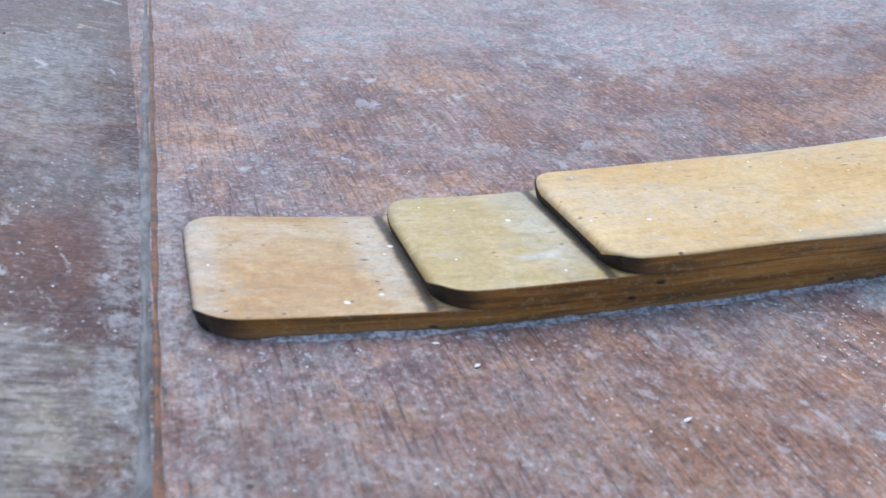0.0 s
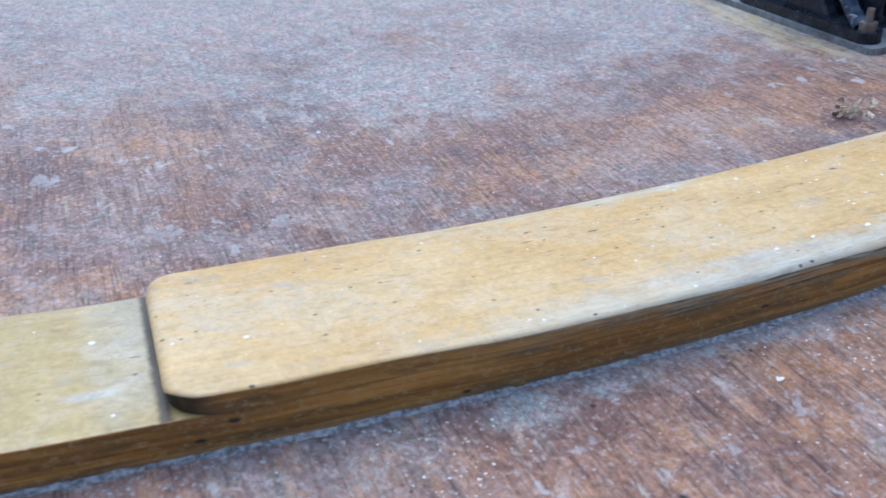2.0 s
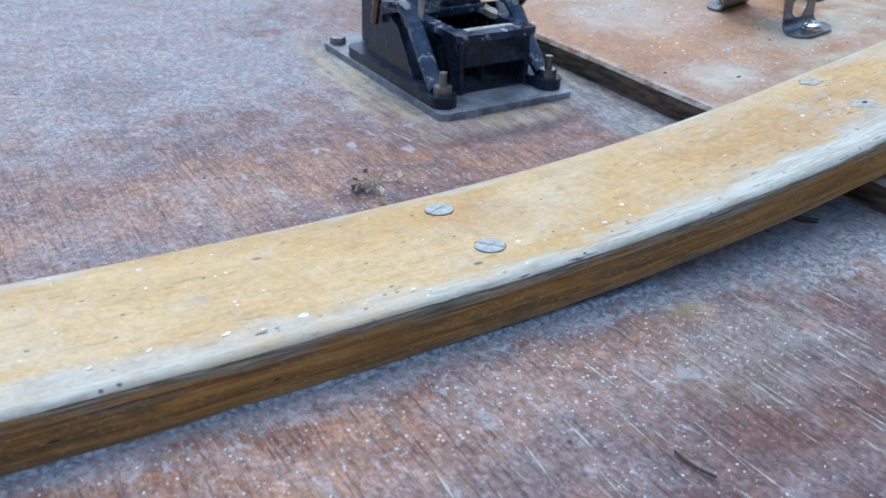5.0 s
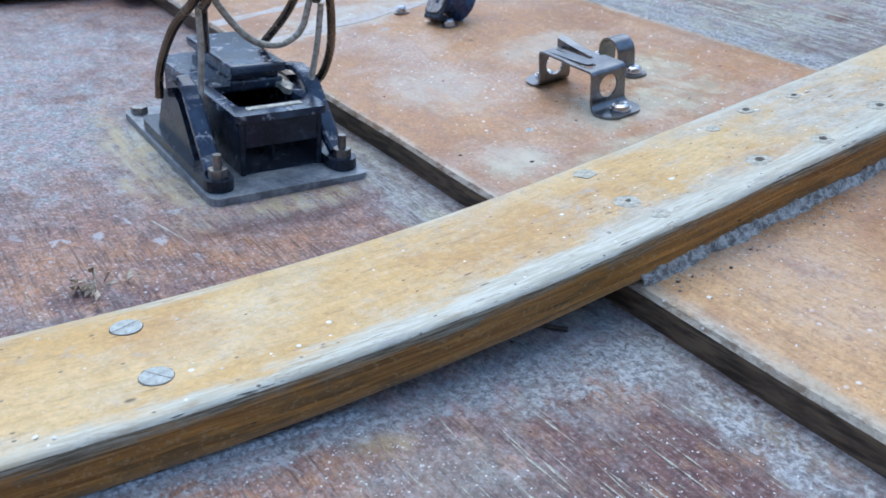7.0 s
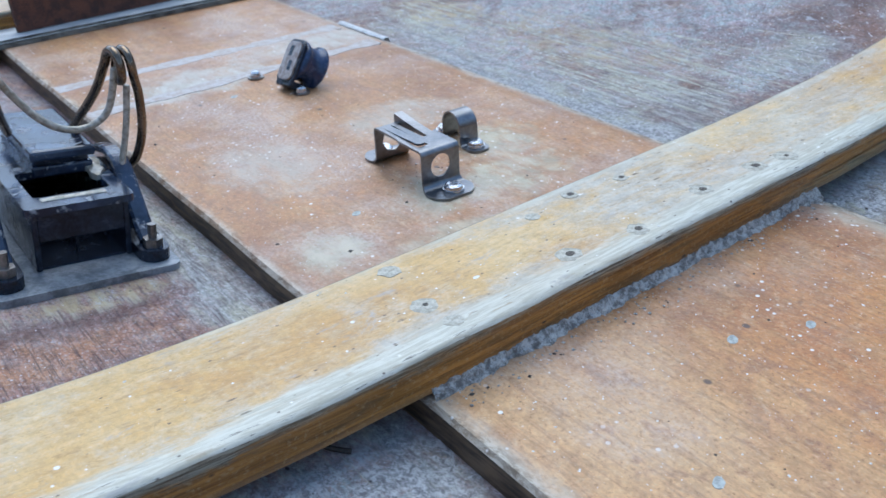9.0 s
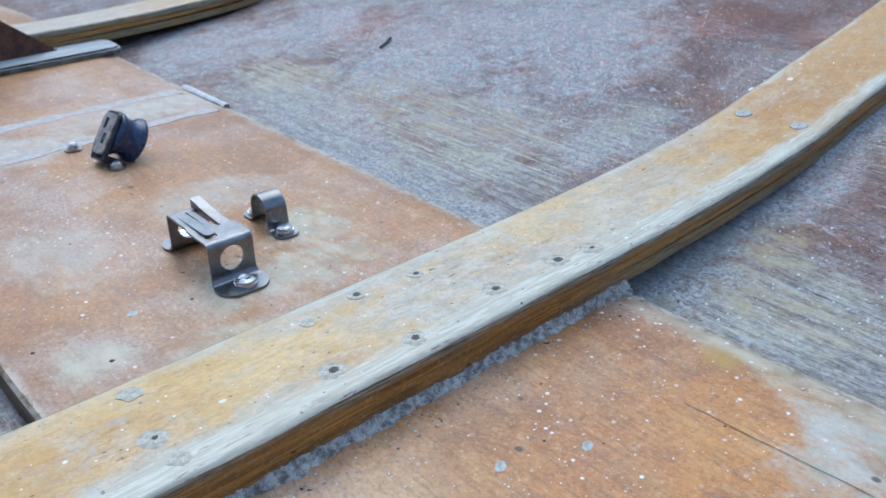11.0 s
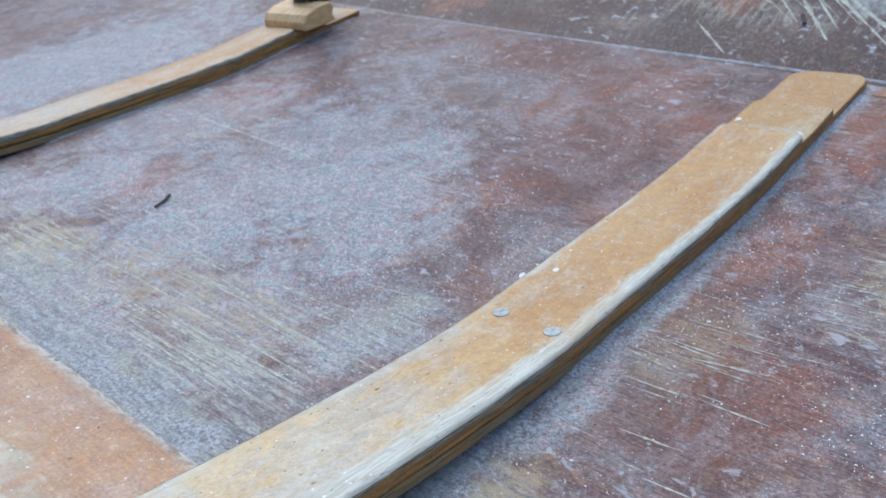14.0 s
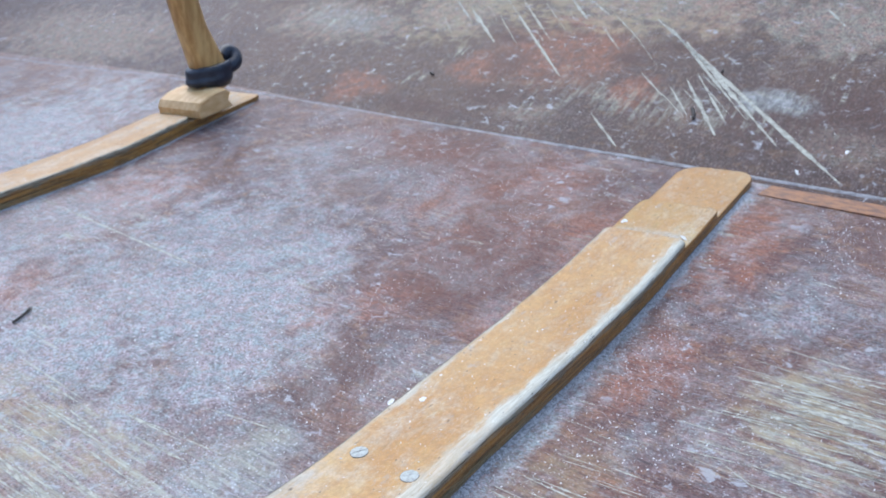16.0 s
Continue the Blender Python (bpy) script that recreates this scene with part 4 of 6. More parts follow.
fill_v, fill_f = [], []
for i in range(30):
    fy = 0.276 + 0.050 * i / 29
    fw = 0.0024 * (1 + 0.6 * noise.noise((fy * 90, 3, 0)))
    for dx, dz in ((-fw, -0.0006), (-fw * 0.4, 0.0004), (fw * 0.5, 0.0003), (fw, -0.004)):
        fill_v.append((KEEL + dx, fy, rise(fy) + dz))
fill_f = [(4 * i + k + 4, 4 * i + k + 5, 4 * i + k + 1, 4 * i + k) for i in range(29) for k in range(3)]
tagged(mesh_object("edge_filler", fill_v, fill_f, MAT_BEAD, None, keelson), "pale filler along the plank's edge at the joints")
crack_v, crack_f = [], []
for i in range(40):
    u = i / 39
    cx, cy = 0.0485 + 0.006 * u + 0.0004 * noise.noise((u * 9, 0, 0)), -0.05 - 0.12 * u
    for sgn in (-1, 1):
        crack_v.append((cx + sgn * 0.00012 * (1 + noise.noise((u * 30, 2, 0))), cy, rise(cy) + 0.00025))
crack_f = [(2 * i, 2 * i + 1, 2 * i + 3, 2 * i + 2) for i in range(39)]
tagged(mesh_object("crack", crack_v, crack_f, MAT_CRACK, None, keelson), "fine dark crack along the grain")
joint(0.2738, keelson, 0.03), joint(0.3205, keelson, -0.02)


# ---- laminated ribs ----
def lamination(name, x0, x1, z_lo, z_hi, y0, width, bevel, mats, parent, seed, round_l=0.008, round_r=0.006, lift=0.0):
    """One sprung layer. mats: top, worn edge, side, end."""
    xs = sorted(set([round(x0 + d, 5) for d in (0, 0.0002, 0.0006, 0.0012, 0.0020, 0.0030, 0.0042, 0.0056, 0.0075)] + [round(x1 - d, 5) for d in (0, 0.0004, 0.0012, 0.0025, 0.0045, 0.007)] + [round(x, 5) for x in np.arange(x0 + 0.012, x1 - 0.010, 0.004)]))
    verts, faces, index = [], [], []
    for x in xs:
        dl, dr = x - x0, x1 - x
        ins = 0.0
        for d, R in ((dl, round_l), (dr, round_r)):
            if d < R:
                ins = max(ins, R - math.sqrt(max(R * R - (R - d) ** 2, 0)))
        base = rib_base(x) + lift
        z0, z1 = base + z_lo, base + z_hi
        if 0 < z_lo < 0.006:
            z0 += 0.0013 * max(0, math.sin(math.pi * min(max((x - 0.055) / 0.27, 0), 1))) * (1 + 0.5 * noise.noise((x * 60, seed, 12)))
        for d, R in ((dl, 0.0026), (dr, 0.0016)):
            if d < R:
                z1 -= 0.75 * (R - math.sqrt(R * R - (R - d) ** 2))
        b = bevel * (0.35 + 0.65 * min(max((x + 0.40) / 0.10, 0), 1)) * (1 + 0.45 * noise.noise((x * 30, seed, 0)) + 0.25 * noise.noise((x * 160, seed, 5)))
        b2 = 0.0010
        wob = 0.00035 * noise.noise((x * 45, seed, 9))
        f, k = y0 + ins + wob, y0 + width - ins * 1.3 - 0.0035 * min(max((-0.38 - x) / 0.06, 0), 1)
        crown = -0.0003 * min(1, dl / 0.01)
        under = (lambda y: max(z0, floor_z(x, y) + 0.0001)) if z_lo <= 0 else (lambda y: z0)
        ring = [(f, min(under(f), z1 - b)), (f, z1 - b), (f + b * 0.10, z1 - b * 0.58), (f + b * 0.40, z1 - b * 0.24), (f + b * 0.95, z1 - b * 0.06), (f + b * 1.8, z1), (y0 + width * 0.33, z1), (y0 + width * 0.66, z1), (k - b2 * 1.4, z1 + crown), (k, z1 - b2), (k, min(under(k), z1 - b2))]
        ring = [(min(max(y, f), k), z) for y, z in ring]
        verts += [(x, y, z) for y, z in ring]
    n = 11
    for i in range(len(xs) - 1):
        xm = (xs[i] + xs[i + 1]) / 2
        near_l = xm - x0 < round_l * 0.3
        for k in range(n):
            a, b = i * n + k, i * n + (k + 1) % n
            faces.append((b, a, a + n, b + n))
            kind = {0: 2, 1: 2, 2: 1, 3: 1, 8: 2, 9: 2, 10: 2}.get(k, 0)
            if near_l and kind == 2:
                kind = 3
            index.append(kind)
    faces += [tuple(range(n)), tuple(range((len(xs) - 1) * n, len(xs) * n))[::-1]]
    index += [3, 2]
    ob = mesh_object(name, verts, faces, mats, index, parent)
    ob.data.polygons.foreach_set("use_smooth", [k in (0, 1, 3) for k in index[:-2]] + [False, False])
    flat = ob.data.uv_layers.new(name="UVMap")
    for loop in ob.data.loops:
        x, y, z = ob.data.vertices[loop.vertex_index].co
        flat.data[loop.index].uv = (x, z - rib_base(x) - lift)
    return ob


def disc(name, x, y, z, r, material, parent, label="", thick=0.0005, slot=False, tilt=0.0, ragged=0.0):
    bm = bmesh.new()
    n = 20
    outline = [(r * (1 + ragged * noise.noise((x * 90 + math.cos(a) * 2, math.sin(a) * 2, y * 90))) * math.cos(a), r * (1 + ragged * noise.noise((x * 90 + math.sin(a) * 2, y * 50, math.cos(a) * 2))) * math.sin(a)) for a in (2 * math.pi * i / n for i in range(n))]
    if slot:
        ca, sa = math.cos(tilt), math.sin(tilt)
        for s in (1, -1):
            half = [(s * r * math.cos(a), s * r * math.sin(a)) for a in (math.pi * (0.045 + 0.91 * i / 10) for i in range(11))]
            add_plate(bm, [(ca * px - sa * py, sa * px + ca * py) for px, py in half], -0.002, thick)
        add_plate(bm, outline, -0.002, thick - 0.00011)
    else:
        add_plate(bm, outline, -0.001, thick)
    ob = part(name, bm, material, parent, label)
    slope = math.atan2(rib_base(x + 0.002) - rib_base(x - 0.002), 0.004)
    ob.matrix_basis = Matrix.Translation((x, y, z)) @ pose(0, 0, 0, 0, -math.degrees(slope), 0)
    return ob


T3 = RIB_T / 3
rib = thing("laminated_rib", Matrix(), "pale varnished laminated ash rib with stepped ends over the keelson", "boat rib", "ribs")
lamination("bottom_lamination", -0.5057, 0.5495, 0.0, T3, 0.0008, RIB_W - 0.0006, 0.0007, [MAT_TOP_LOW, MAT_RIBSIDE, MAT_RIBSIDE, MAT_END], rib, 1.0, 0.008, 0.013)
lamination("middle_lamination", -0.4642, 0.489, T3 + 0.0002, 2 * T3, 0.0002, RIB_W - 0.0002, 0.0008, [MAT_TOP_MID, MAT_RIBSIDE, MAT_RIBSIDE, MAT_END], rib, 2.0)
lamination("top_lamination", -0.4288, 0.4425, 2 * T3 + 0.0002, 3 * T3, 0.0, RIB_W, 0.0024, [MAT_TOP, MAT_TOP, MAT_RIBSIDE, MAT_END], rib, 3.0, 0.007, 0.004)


def on_rib(x):
    return rib_base(x) + RIB_T


for sx, sy, ang in ((-0.2133, 0.0388, 0.4), (-0.2136, 0.0150, 2.2), (0.2194, 0.0114, 0.9), (0.2205, 0.0385, 2.6)):
    disc("screw_recess", sx, sy, on_rib(sx), 0.0038, MAT_HOLE, rib, "dark rim round a screw", 0.00006, False, 0, 0.10)
    disc("screw_head", sx, sy, on_rib(sx), 0.0036, MAT_SCREW, rib, "dull slotted countersunk screw head", 0.0002, True, ang)
for hx, hy in ((0.0041, 0.0420), (0.0262, 0.0390), (0.0365, 0.0124), (-0.0159, 0.0383), (0.0002, 0.0084), (-0.0259, 0.0118), (0.0790, 0.0092), (0.0646, 0.0117), (-0.0726, 0.0078), (-0.0740, 0.0194), (-0.0696, 0.0420)):
    disc("filler_plug", hx, hy, on_rib(hx), 0.0034 + 0.0008 * math.sin(hx * 900), MAT_PUTTY, rib, "grey filler over a sunken screw", 0.00006, False, 0, 0.38)
    if int(hx * 1e4) % 3:
        disc("screw_hole", hx + 0.0006, hy, on_rib(hx), 0.0012 + 0.0004 * math.sin(hx * 700), MAT_HOLE, rib, "dark screw hole", 0.00016, False, 0, 0.35)

rib_far = thing("laminated_rib", Matrix(), "laminated ash rib further forward, its end carrying a block", "boat rib", "ribs")
FAR_Y = 0.452
lamination("bottom_lamination", -0.505, 0.530, 0.0, T3, FAR_Y, RIB_W, 0.0008, [MAT_TOP_FAR, MAT_RIBSIDE, MAT_RIBSIDE, MAT_END], rib_far, 4.0, lift=rise(FAR_Y))
lamination("middle_lamination", -0.465, 0.488, T3 + 0.0002, 2 * T3, FAR_Y, RIB_W, 0.0008, [MAT_TOP_FAR, MAT_RIBSIDE, MAT_RIBSIDE, MAT_END], rib_far, 5.0, lift=rise(FAR_Y))
lamination("top_lamination", -0.43, 0.452, 2 * T3 + 0.0002, 3 * T3, FAR_Y, RIB_W, 0.0018, [MAT_TOP_FAR, MAT_RIBSIDE, MAT_RIBSIDE, MAT_END], rib_far, 6.0, lift=rise(FAR_Y))


# ---- bedding under the rib and dust along it ----
def bead(name, x0, x1, y_of, depth, height, base, material, label, seed, step=0.003, ragged=1.0, lumps=0.0):
    """A ragged strip along a rib's foot: depth away from the rib, height against it."""
    verts, faces = [], []
    xs = np.arange(x0, x1, step)
    s = 1 if depth > 0 else -1
    profile = ((-0.8, 1.0), (0.0, 0.95), (0.25, 0.80), (0.45, 0.55), (0.65, 0.32), (0.85, 0.14), (1.05, 0.02), (1.25, -0.4))
    n = len(profile)
    for x in xs:
        d = abs(depth) * (1 + ragged * (0.9 * noise.noise((x * 75, seed, 0)) + 0.6 * noise.noise((x * 310, seed, 4))))
        h = height * (1 + ragged * (0.5 * noise.noise((x * 70, seed, 8)) + 0.3 * noise.noise((x * 260, seed, 2))))
        y = y_of(x)
        for i, (u, k) in enumerate(profile):
            yy = y + s * u * d
            lump = lumps * (noise.noise((x * 420, i * 0.9, seed)) + 0.7 * noise.noise((x * 1100, i * 1.7, seed + 3))) if 0 < i < n - 1 else 0
            verts.append((x, yy + s * lump * 0.6, base(x, yy) + k * h + lump))
    for i in range(len(xs) - 1):
        for k in range(n - 1):
            a = i * n + k
            faces.append((a, a + n, a + n + 1, a + 1))
    return tagged(mesh_object(name, verts, faces, material, smooth=lumps == 0), label, "dust", "", "stuff")


keel_top = lambda x, y: rise(y)
bead("bedding_compound", -0.0865, 0.0890, lambda x: 0.0014, -0.0028, 0.0036, keel_top, MAT_CAULK, "crumbling grey bedding squeezed out under the rib", 3.0, 0.0006, 0.55, 0.0006)
bead("bedding_compound", -0.084, 0.088, lambda x: 0.0485, 0.002, 0.0014, keel_top, MAT_CAULK, "crumbling grey bedding squeezed out under the rib", 4.0, 0.0015, 0.55)
bead("dust_line", -0.496, -0.175, lambda x: 0.0012, -0.0014, 0.0008, floor_z, MAT_DUST, "pale dust gathered along the rib", 5.0, 0.0012, 1.0, 0.0003)
bead("dust_line", -0.490, -0.20, lambda x: 0.0470, 0.0014, 0.0006, floor_z, MAT_DUST, "pale dust gathered along the rib", 6.0)
bead("dust_line", 0.215, 0.53, lambda x: 0.0012, -0.0036, 0.0007, floor_z, MAT_DUST, "pale dust gathered along the rib", 7.0)
bead("dust_line", 0.22, 0.53, lambda x: 0.0488, 0.0016, 0.0006, floor_z, MAT_DUST, "pale dust gathered along the rib", 8.0)
bead("dust_line", 0.22, 0.52, lambda x: FAR_Y + 0.001, -0.003, 0.0008, floor_z, MAT_DUST, "pale dust gathered along the rib", 9.0)


# ---- self-bailer ----
def self_bailer(m):
    """Local x across, y forward, z up from the planking."""
    t = thing("self_bailer", m, "black self-bailer with spring wire bail on a grey base plate", "bailer")
    bm = bmesh.new()
    add_plate(bm, rounded(-0.0305, -0.052, 0.0305, 0.052, 0.004), -0.0015, 0.0026)
    part("base_plate", bm, MAT_PLATE, t, "dull grey metal plate")
    # body: an open box
    bm = bmesh.new()
    x0, x1, y0, y1, h = -0.0136, 0.0182, -0.037, 0.046, 0.0235
    add_box(bm, (x0, y0, 0.0026), (x0 + 0.0020, y1, h), 0.0005)
    add_box(bm, (x1 - 0.0020, y0, 0.0026), (x1, y1, h), 0.0005)
    add_box(bm, (x0 + 0.0020, y0, 0.0130), (x1 - 0.0020, y0 + 0.002, h - 0.0002), 0.0003)
    add_box(bm, (x0 + 0.0020, y1 - 0.002, 0.0026), (x1 - 0.0020, y1, h - 0.0002), 0.0003)
    add_box(bm, (x0 + 0.0020, y0 + 0.020, 0.0026), (x1 - 0.0020, y0 + 0.022, h - 0.004), 0.0)
    add_box(bm, (0.0018, y0 + 0.008, 0.0026), (0.0026, y0 + 0.020, 0.0125), 0.0)
    add_box(bm, (x0 + 0.0020, y0 + 0.0015, 0.0026), (x1 - 0.0020, y1 - 0.002, 0.0034), 0.0)
    part("body", bm, MAT_BLACK, t)
    bm = bmesh.new()
    hole = rounded(-0.0105, -0.0290, 0.0150, -0.004, 0.0015)
    add_plate(bm, rounded(x0 - 0.0018, y0 - 0.0018, x1 + 0.0018, y1 + 0.001, 0.0022), h - 0.0005, h + 0.0022, Matrix(), hole)
    part("top_rim", bm, MAT_BLACK_DUSTY, t, "dusty black rim")
    bm = bmesh.new()
    add_box(bm, (-0.0090, -0.0335, h - 0.0060), (0.0125, -0.0305, h + 0.0026), 0.0004)
    part("seal", bm, MAT_LOOP, t, "pale worn seal strip")
    bm = bmesh.new()
    add_box(bm, (-0.0050, -0.008, h + 0.001), (0.0160, 0.036, h + 0.0050), 0.0008)
    add_box(bm, (-0.0040, -0.006, h + 0.0045), (0.0150, 0.034, h + 0.0080), 0.0006)
    add_box(bm, (-0.0056, -0.0105, h + 0.0075), (0.0166, 0.040, h + 0.0115), 0.0012)
    part("flap", bm, MAT_BLACK_DUSTY, t, "dusty raised chute flap")
    bm = bmesh.new()
    crust = [(0.0155 + 0.0034 * math.cos(a) * (1 + 0.3 * math.sin(5 * a)), -0.006 + 0.0115 * math.sin(a) * (1 + 0.2 * math.cos(3 * a))) for a in (2 * math.pi * i / 22 for i in range(22))]
    add_plate(bm, crust, h + 0.0012, h + 0.0032)
    for v in bm.verts:
        v.co.z += 0.0008 * noise.noise(v.co * 300)
    part("corrosion_crust", bm, MAT_LOOP, t, "pale crust of corrosion")
    for s, cx in ((-1, -0.0243), (1, 0.0236)):
        bm = bmesh.new()
        add_plate(bm, rounded(cx - 0.0052, -0.048, cx + 0.0052, 0.030, 0.0050), 0.0026, 0.0068)
        add_plate(bm, [(-0.026, 0.006), (-0.012, 0.024), (-0.004, 0.0275), (0.006, 0.0245), (0.016, 0.006)], -0.0022, 0.0022, Matrix.Translation((cx, 0, 0)) @ pose(0, 0, 0, 90, 0, 90))
        bracket = part("lever_bracket", bm, MAT_BLACK, t)
        bm = bmesh.new()
        # the arm: a flat bar that climbs from the front stud and bends over at the top
        arm = [(-0.0385, 0.0068), (-0.0335, 0.0105), (-0.0190, 0.0262), (-0.0150, 0.0292), (-0.0080, 0.0305), (0.0020, 0.0285)]
        rows = []
        for i, (ay, az) in enumerate(arm):
            (py, pz), (qy, qz) = arm[max(i - 1, 0)], arm[min(i + 1, len(arm) - 1)]
            d = Vector((qy - py, qz - pz)).normalized()
            wide = 0.0033 - 0.0006 * i / 5
            rows.append([bm.verts.new((cx - 0.0015 * s * i / 5 + u * wide, ay - k * 0.0026 * d.y, az + k * 0.0026 * d.x)) for u, k in ((-1, 0), (1, 0), (1, 0.75), (0.7, 1), (-0.7, 1), (-1, 0.75))])
        for r0, r1 in zip(rows, rows[1:]):
            for k in range(6):
                bm.faces.new((r0[k], r0[(k + 1) % 6], r1[(k + 1) % 6], r1[k]))
        bm.faces.new(rows[0][::-1]), bm.faces.new(rows[-1])
        part("arm", bm, MAT_BLACK_DUSTY, bracket, "glossy blue-black arm with chalky flakes")
        bm = bmesh.new()
        add_rod(bm, (cx, -0.0425, 0.0066), (cx, -0.0425, 0.0098), 0.0034, sides=6)
        add_rod(bm, (cx, -0.0425, 0.0095), (cx, -0.0425, 0.0150), 0.0015, sides=10)
        part("nut", bm, MAT_STEEL_WORN, t, "tarnished nut on a threaded stud")
        bm = bmesh.new()
        add_rod(bm, (cx * 1.05, 0.0455, 0.002), (cx * 1.05, 0.0455, 0.0055), 0.0035, sides=6)
        part("nut", bm, MAT_STEEL_WORN, t, "tarnished nut on a threaded stud")

    # spring wire: a coil each side, levers down to the brackets, a loop slung between
    def coil(c, turns, radius, pitch):
        return [c + Vector((pitch * (k / 10 - turns / 2), -radius * math.cos(0.2 * math.pi * k), radius * math.sin(0.2 * math.pi * k))) for k in range(int(turns * 10) + 1)]
    cl, cr = Vector((-0.0185, -0.020, 0.0655)), Vector((0.0240, -0.020, 0.0650))
    bm = bmesh.new()
    add_tube(bm, [(-0.0288, 0.003, 0.0225), (-0.0290, 0.000, 0.034), (-0.0268, -0.013, 0.052), (-0.0225, -0.022, 0.061)] + coil(cl, 1.5, 0.0055, 0.0036) + [(-0.0140, -0.008, 0.052), (-0.0075, 0.010, 0.0365)], 0.00165)
    smooth(part("spring_lever", bm, MAT_BRONZE, t, "brown spring wire lever with a bright coil"))
    bm = bmesh.new()
    add_tube(bm, [(0.0285, -0.010, 0.0250), (0.0298, -0.015, 0.030), (0.0312, -0.019, 0.041), (0.0300, -0.021, 0.055), (0.0275, -0.024, 0.062)] + [Vector((2 * cr.x - p.x, p.y, p.z)) for p in coil(cr, 1.5, 0.0055, 0.0036)] + [(0.0195, -0.006, 0.052), (0.0150, 0.010, 0.0362)], 0.00165)
    smooth(part("spring_lever", bm, MAT_BRONZE, t, "brown spring wire lever with a bright coil"))
    for a, b in (((-0.0205, -0.018, 0.0265), (-0.0195, -0.019, 0.060)), ((0.0225, -0.018, 0.0265), (0.0262, -0.020, 0.058))):
        bm = bmesh.new()
        add_tube(bm, [a, Vector(a).lerp(Vector(b), 0.5) + Vector((0.001, 0, 0)), b], 0.0012)
        smooth(part("wire_stay", bm, MAT_LOOP, t, "thin pale corroded wire"))
    bm = bmesh.new()
    add_tube(bm, [(-0.0160, -0.018, 0.067), (-0.0120, -0.015, 0.0600), (-0.0045, -0.015, 0.0500), (0.0020, -0.015, 0.0445), (0.0085, -0.015, 0.0425), (0.0145, -0.015, 0.0430), (0.0205, -0.016, 0.0475), (0.0220, -0.018, 0.056), (0.0225, -0.020, 0.064)], 0.0013)
    smooth(part("wire_loop", bm, MAT_LOOP, t, "thin tarnished wire loop"))
    return t


bail_z = floor_z(-0.1345, 0.174)
self_bailer(pose(-0.1345, 0.174, bail_z, 3.1, 8.2, 0))


# ---- spring clip on the keelson ----
def pan_screw(name, x, y, z, parent, r=0.0037):
    bm = bmesh.new()
    add_rod(bm, (x, y, z - 0.003), (x, y, z + 0.0012), r * 1.12, sides=20)
    add_rod(bm, (x, y, z + 0.0012), (x, y, z + 0.0023), r, r * 0.93, 20)
    add_rod(bm, (x, y, z + 0.0023), (x, y, z + 0.0030), r * 0.93, r * 0.62, 20)
    add_box(bm, (x - r * 0.58, y - 0.00030, z + 0.0029), (x + r * 0.58, y + 0.00030, z + 0.0031))
    return part(name, bm, MAT_SCREW_BRIGHT, parent, "bright pan-head screw")


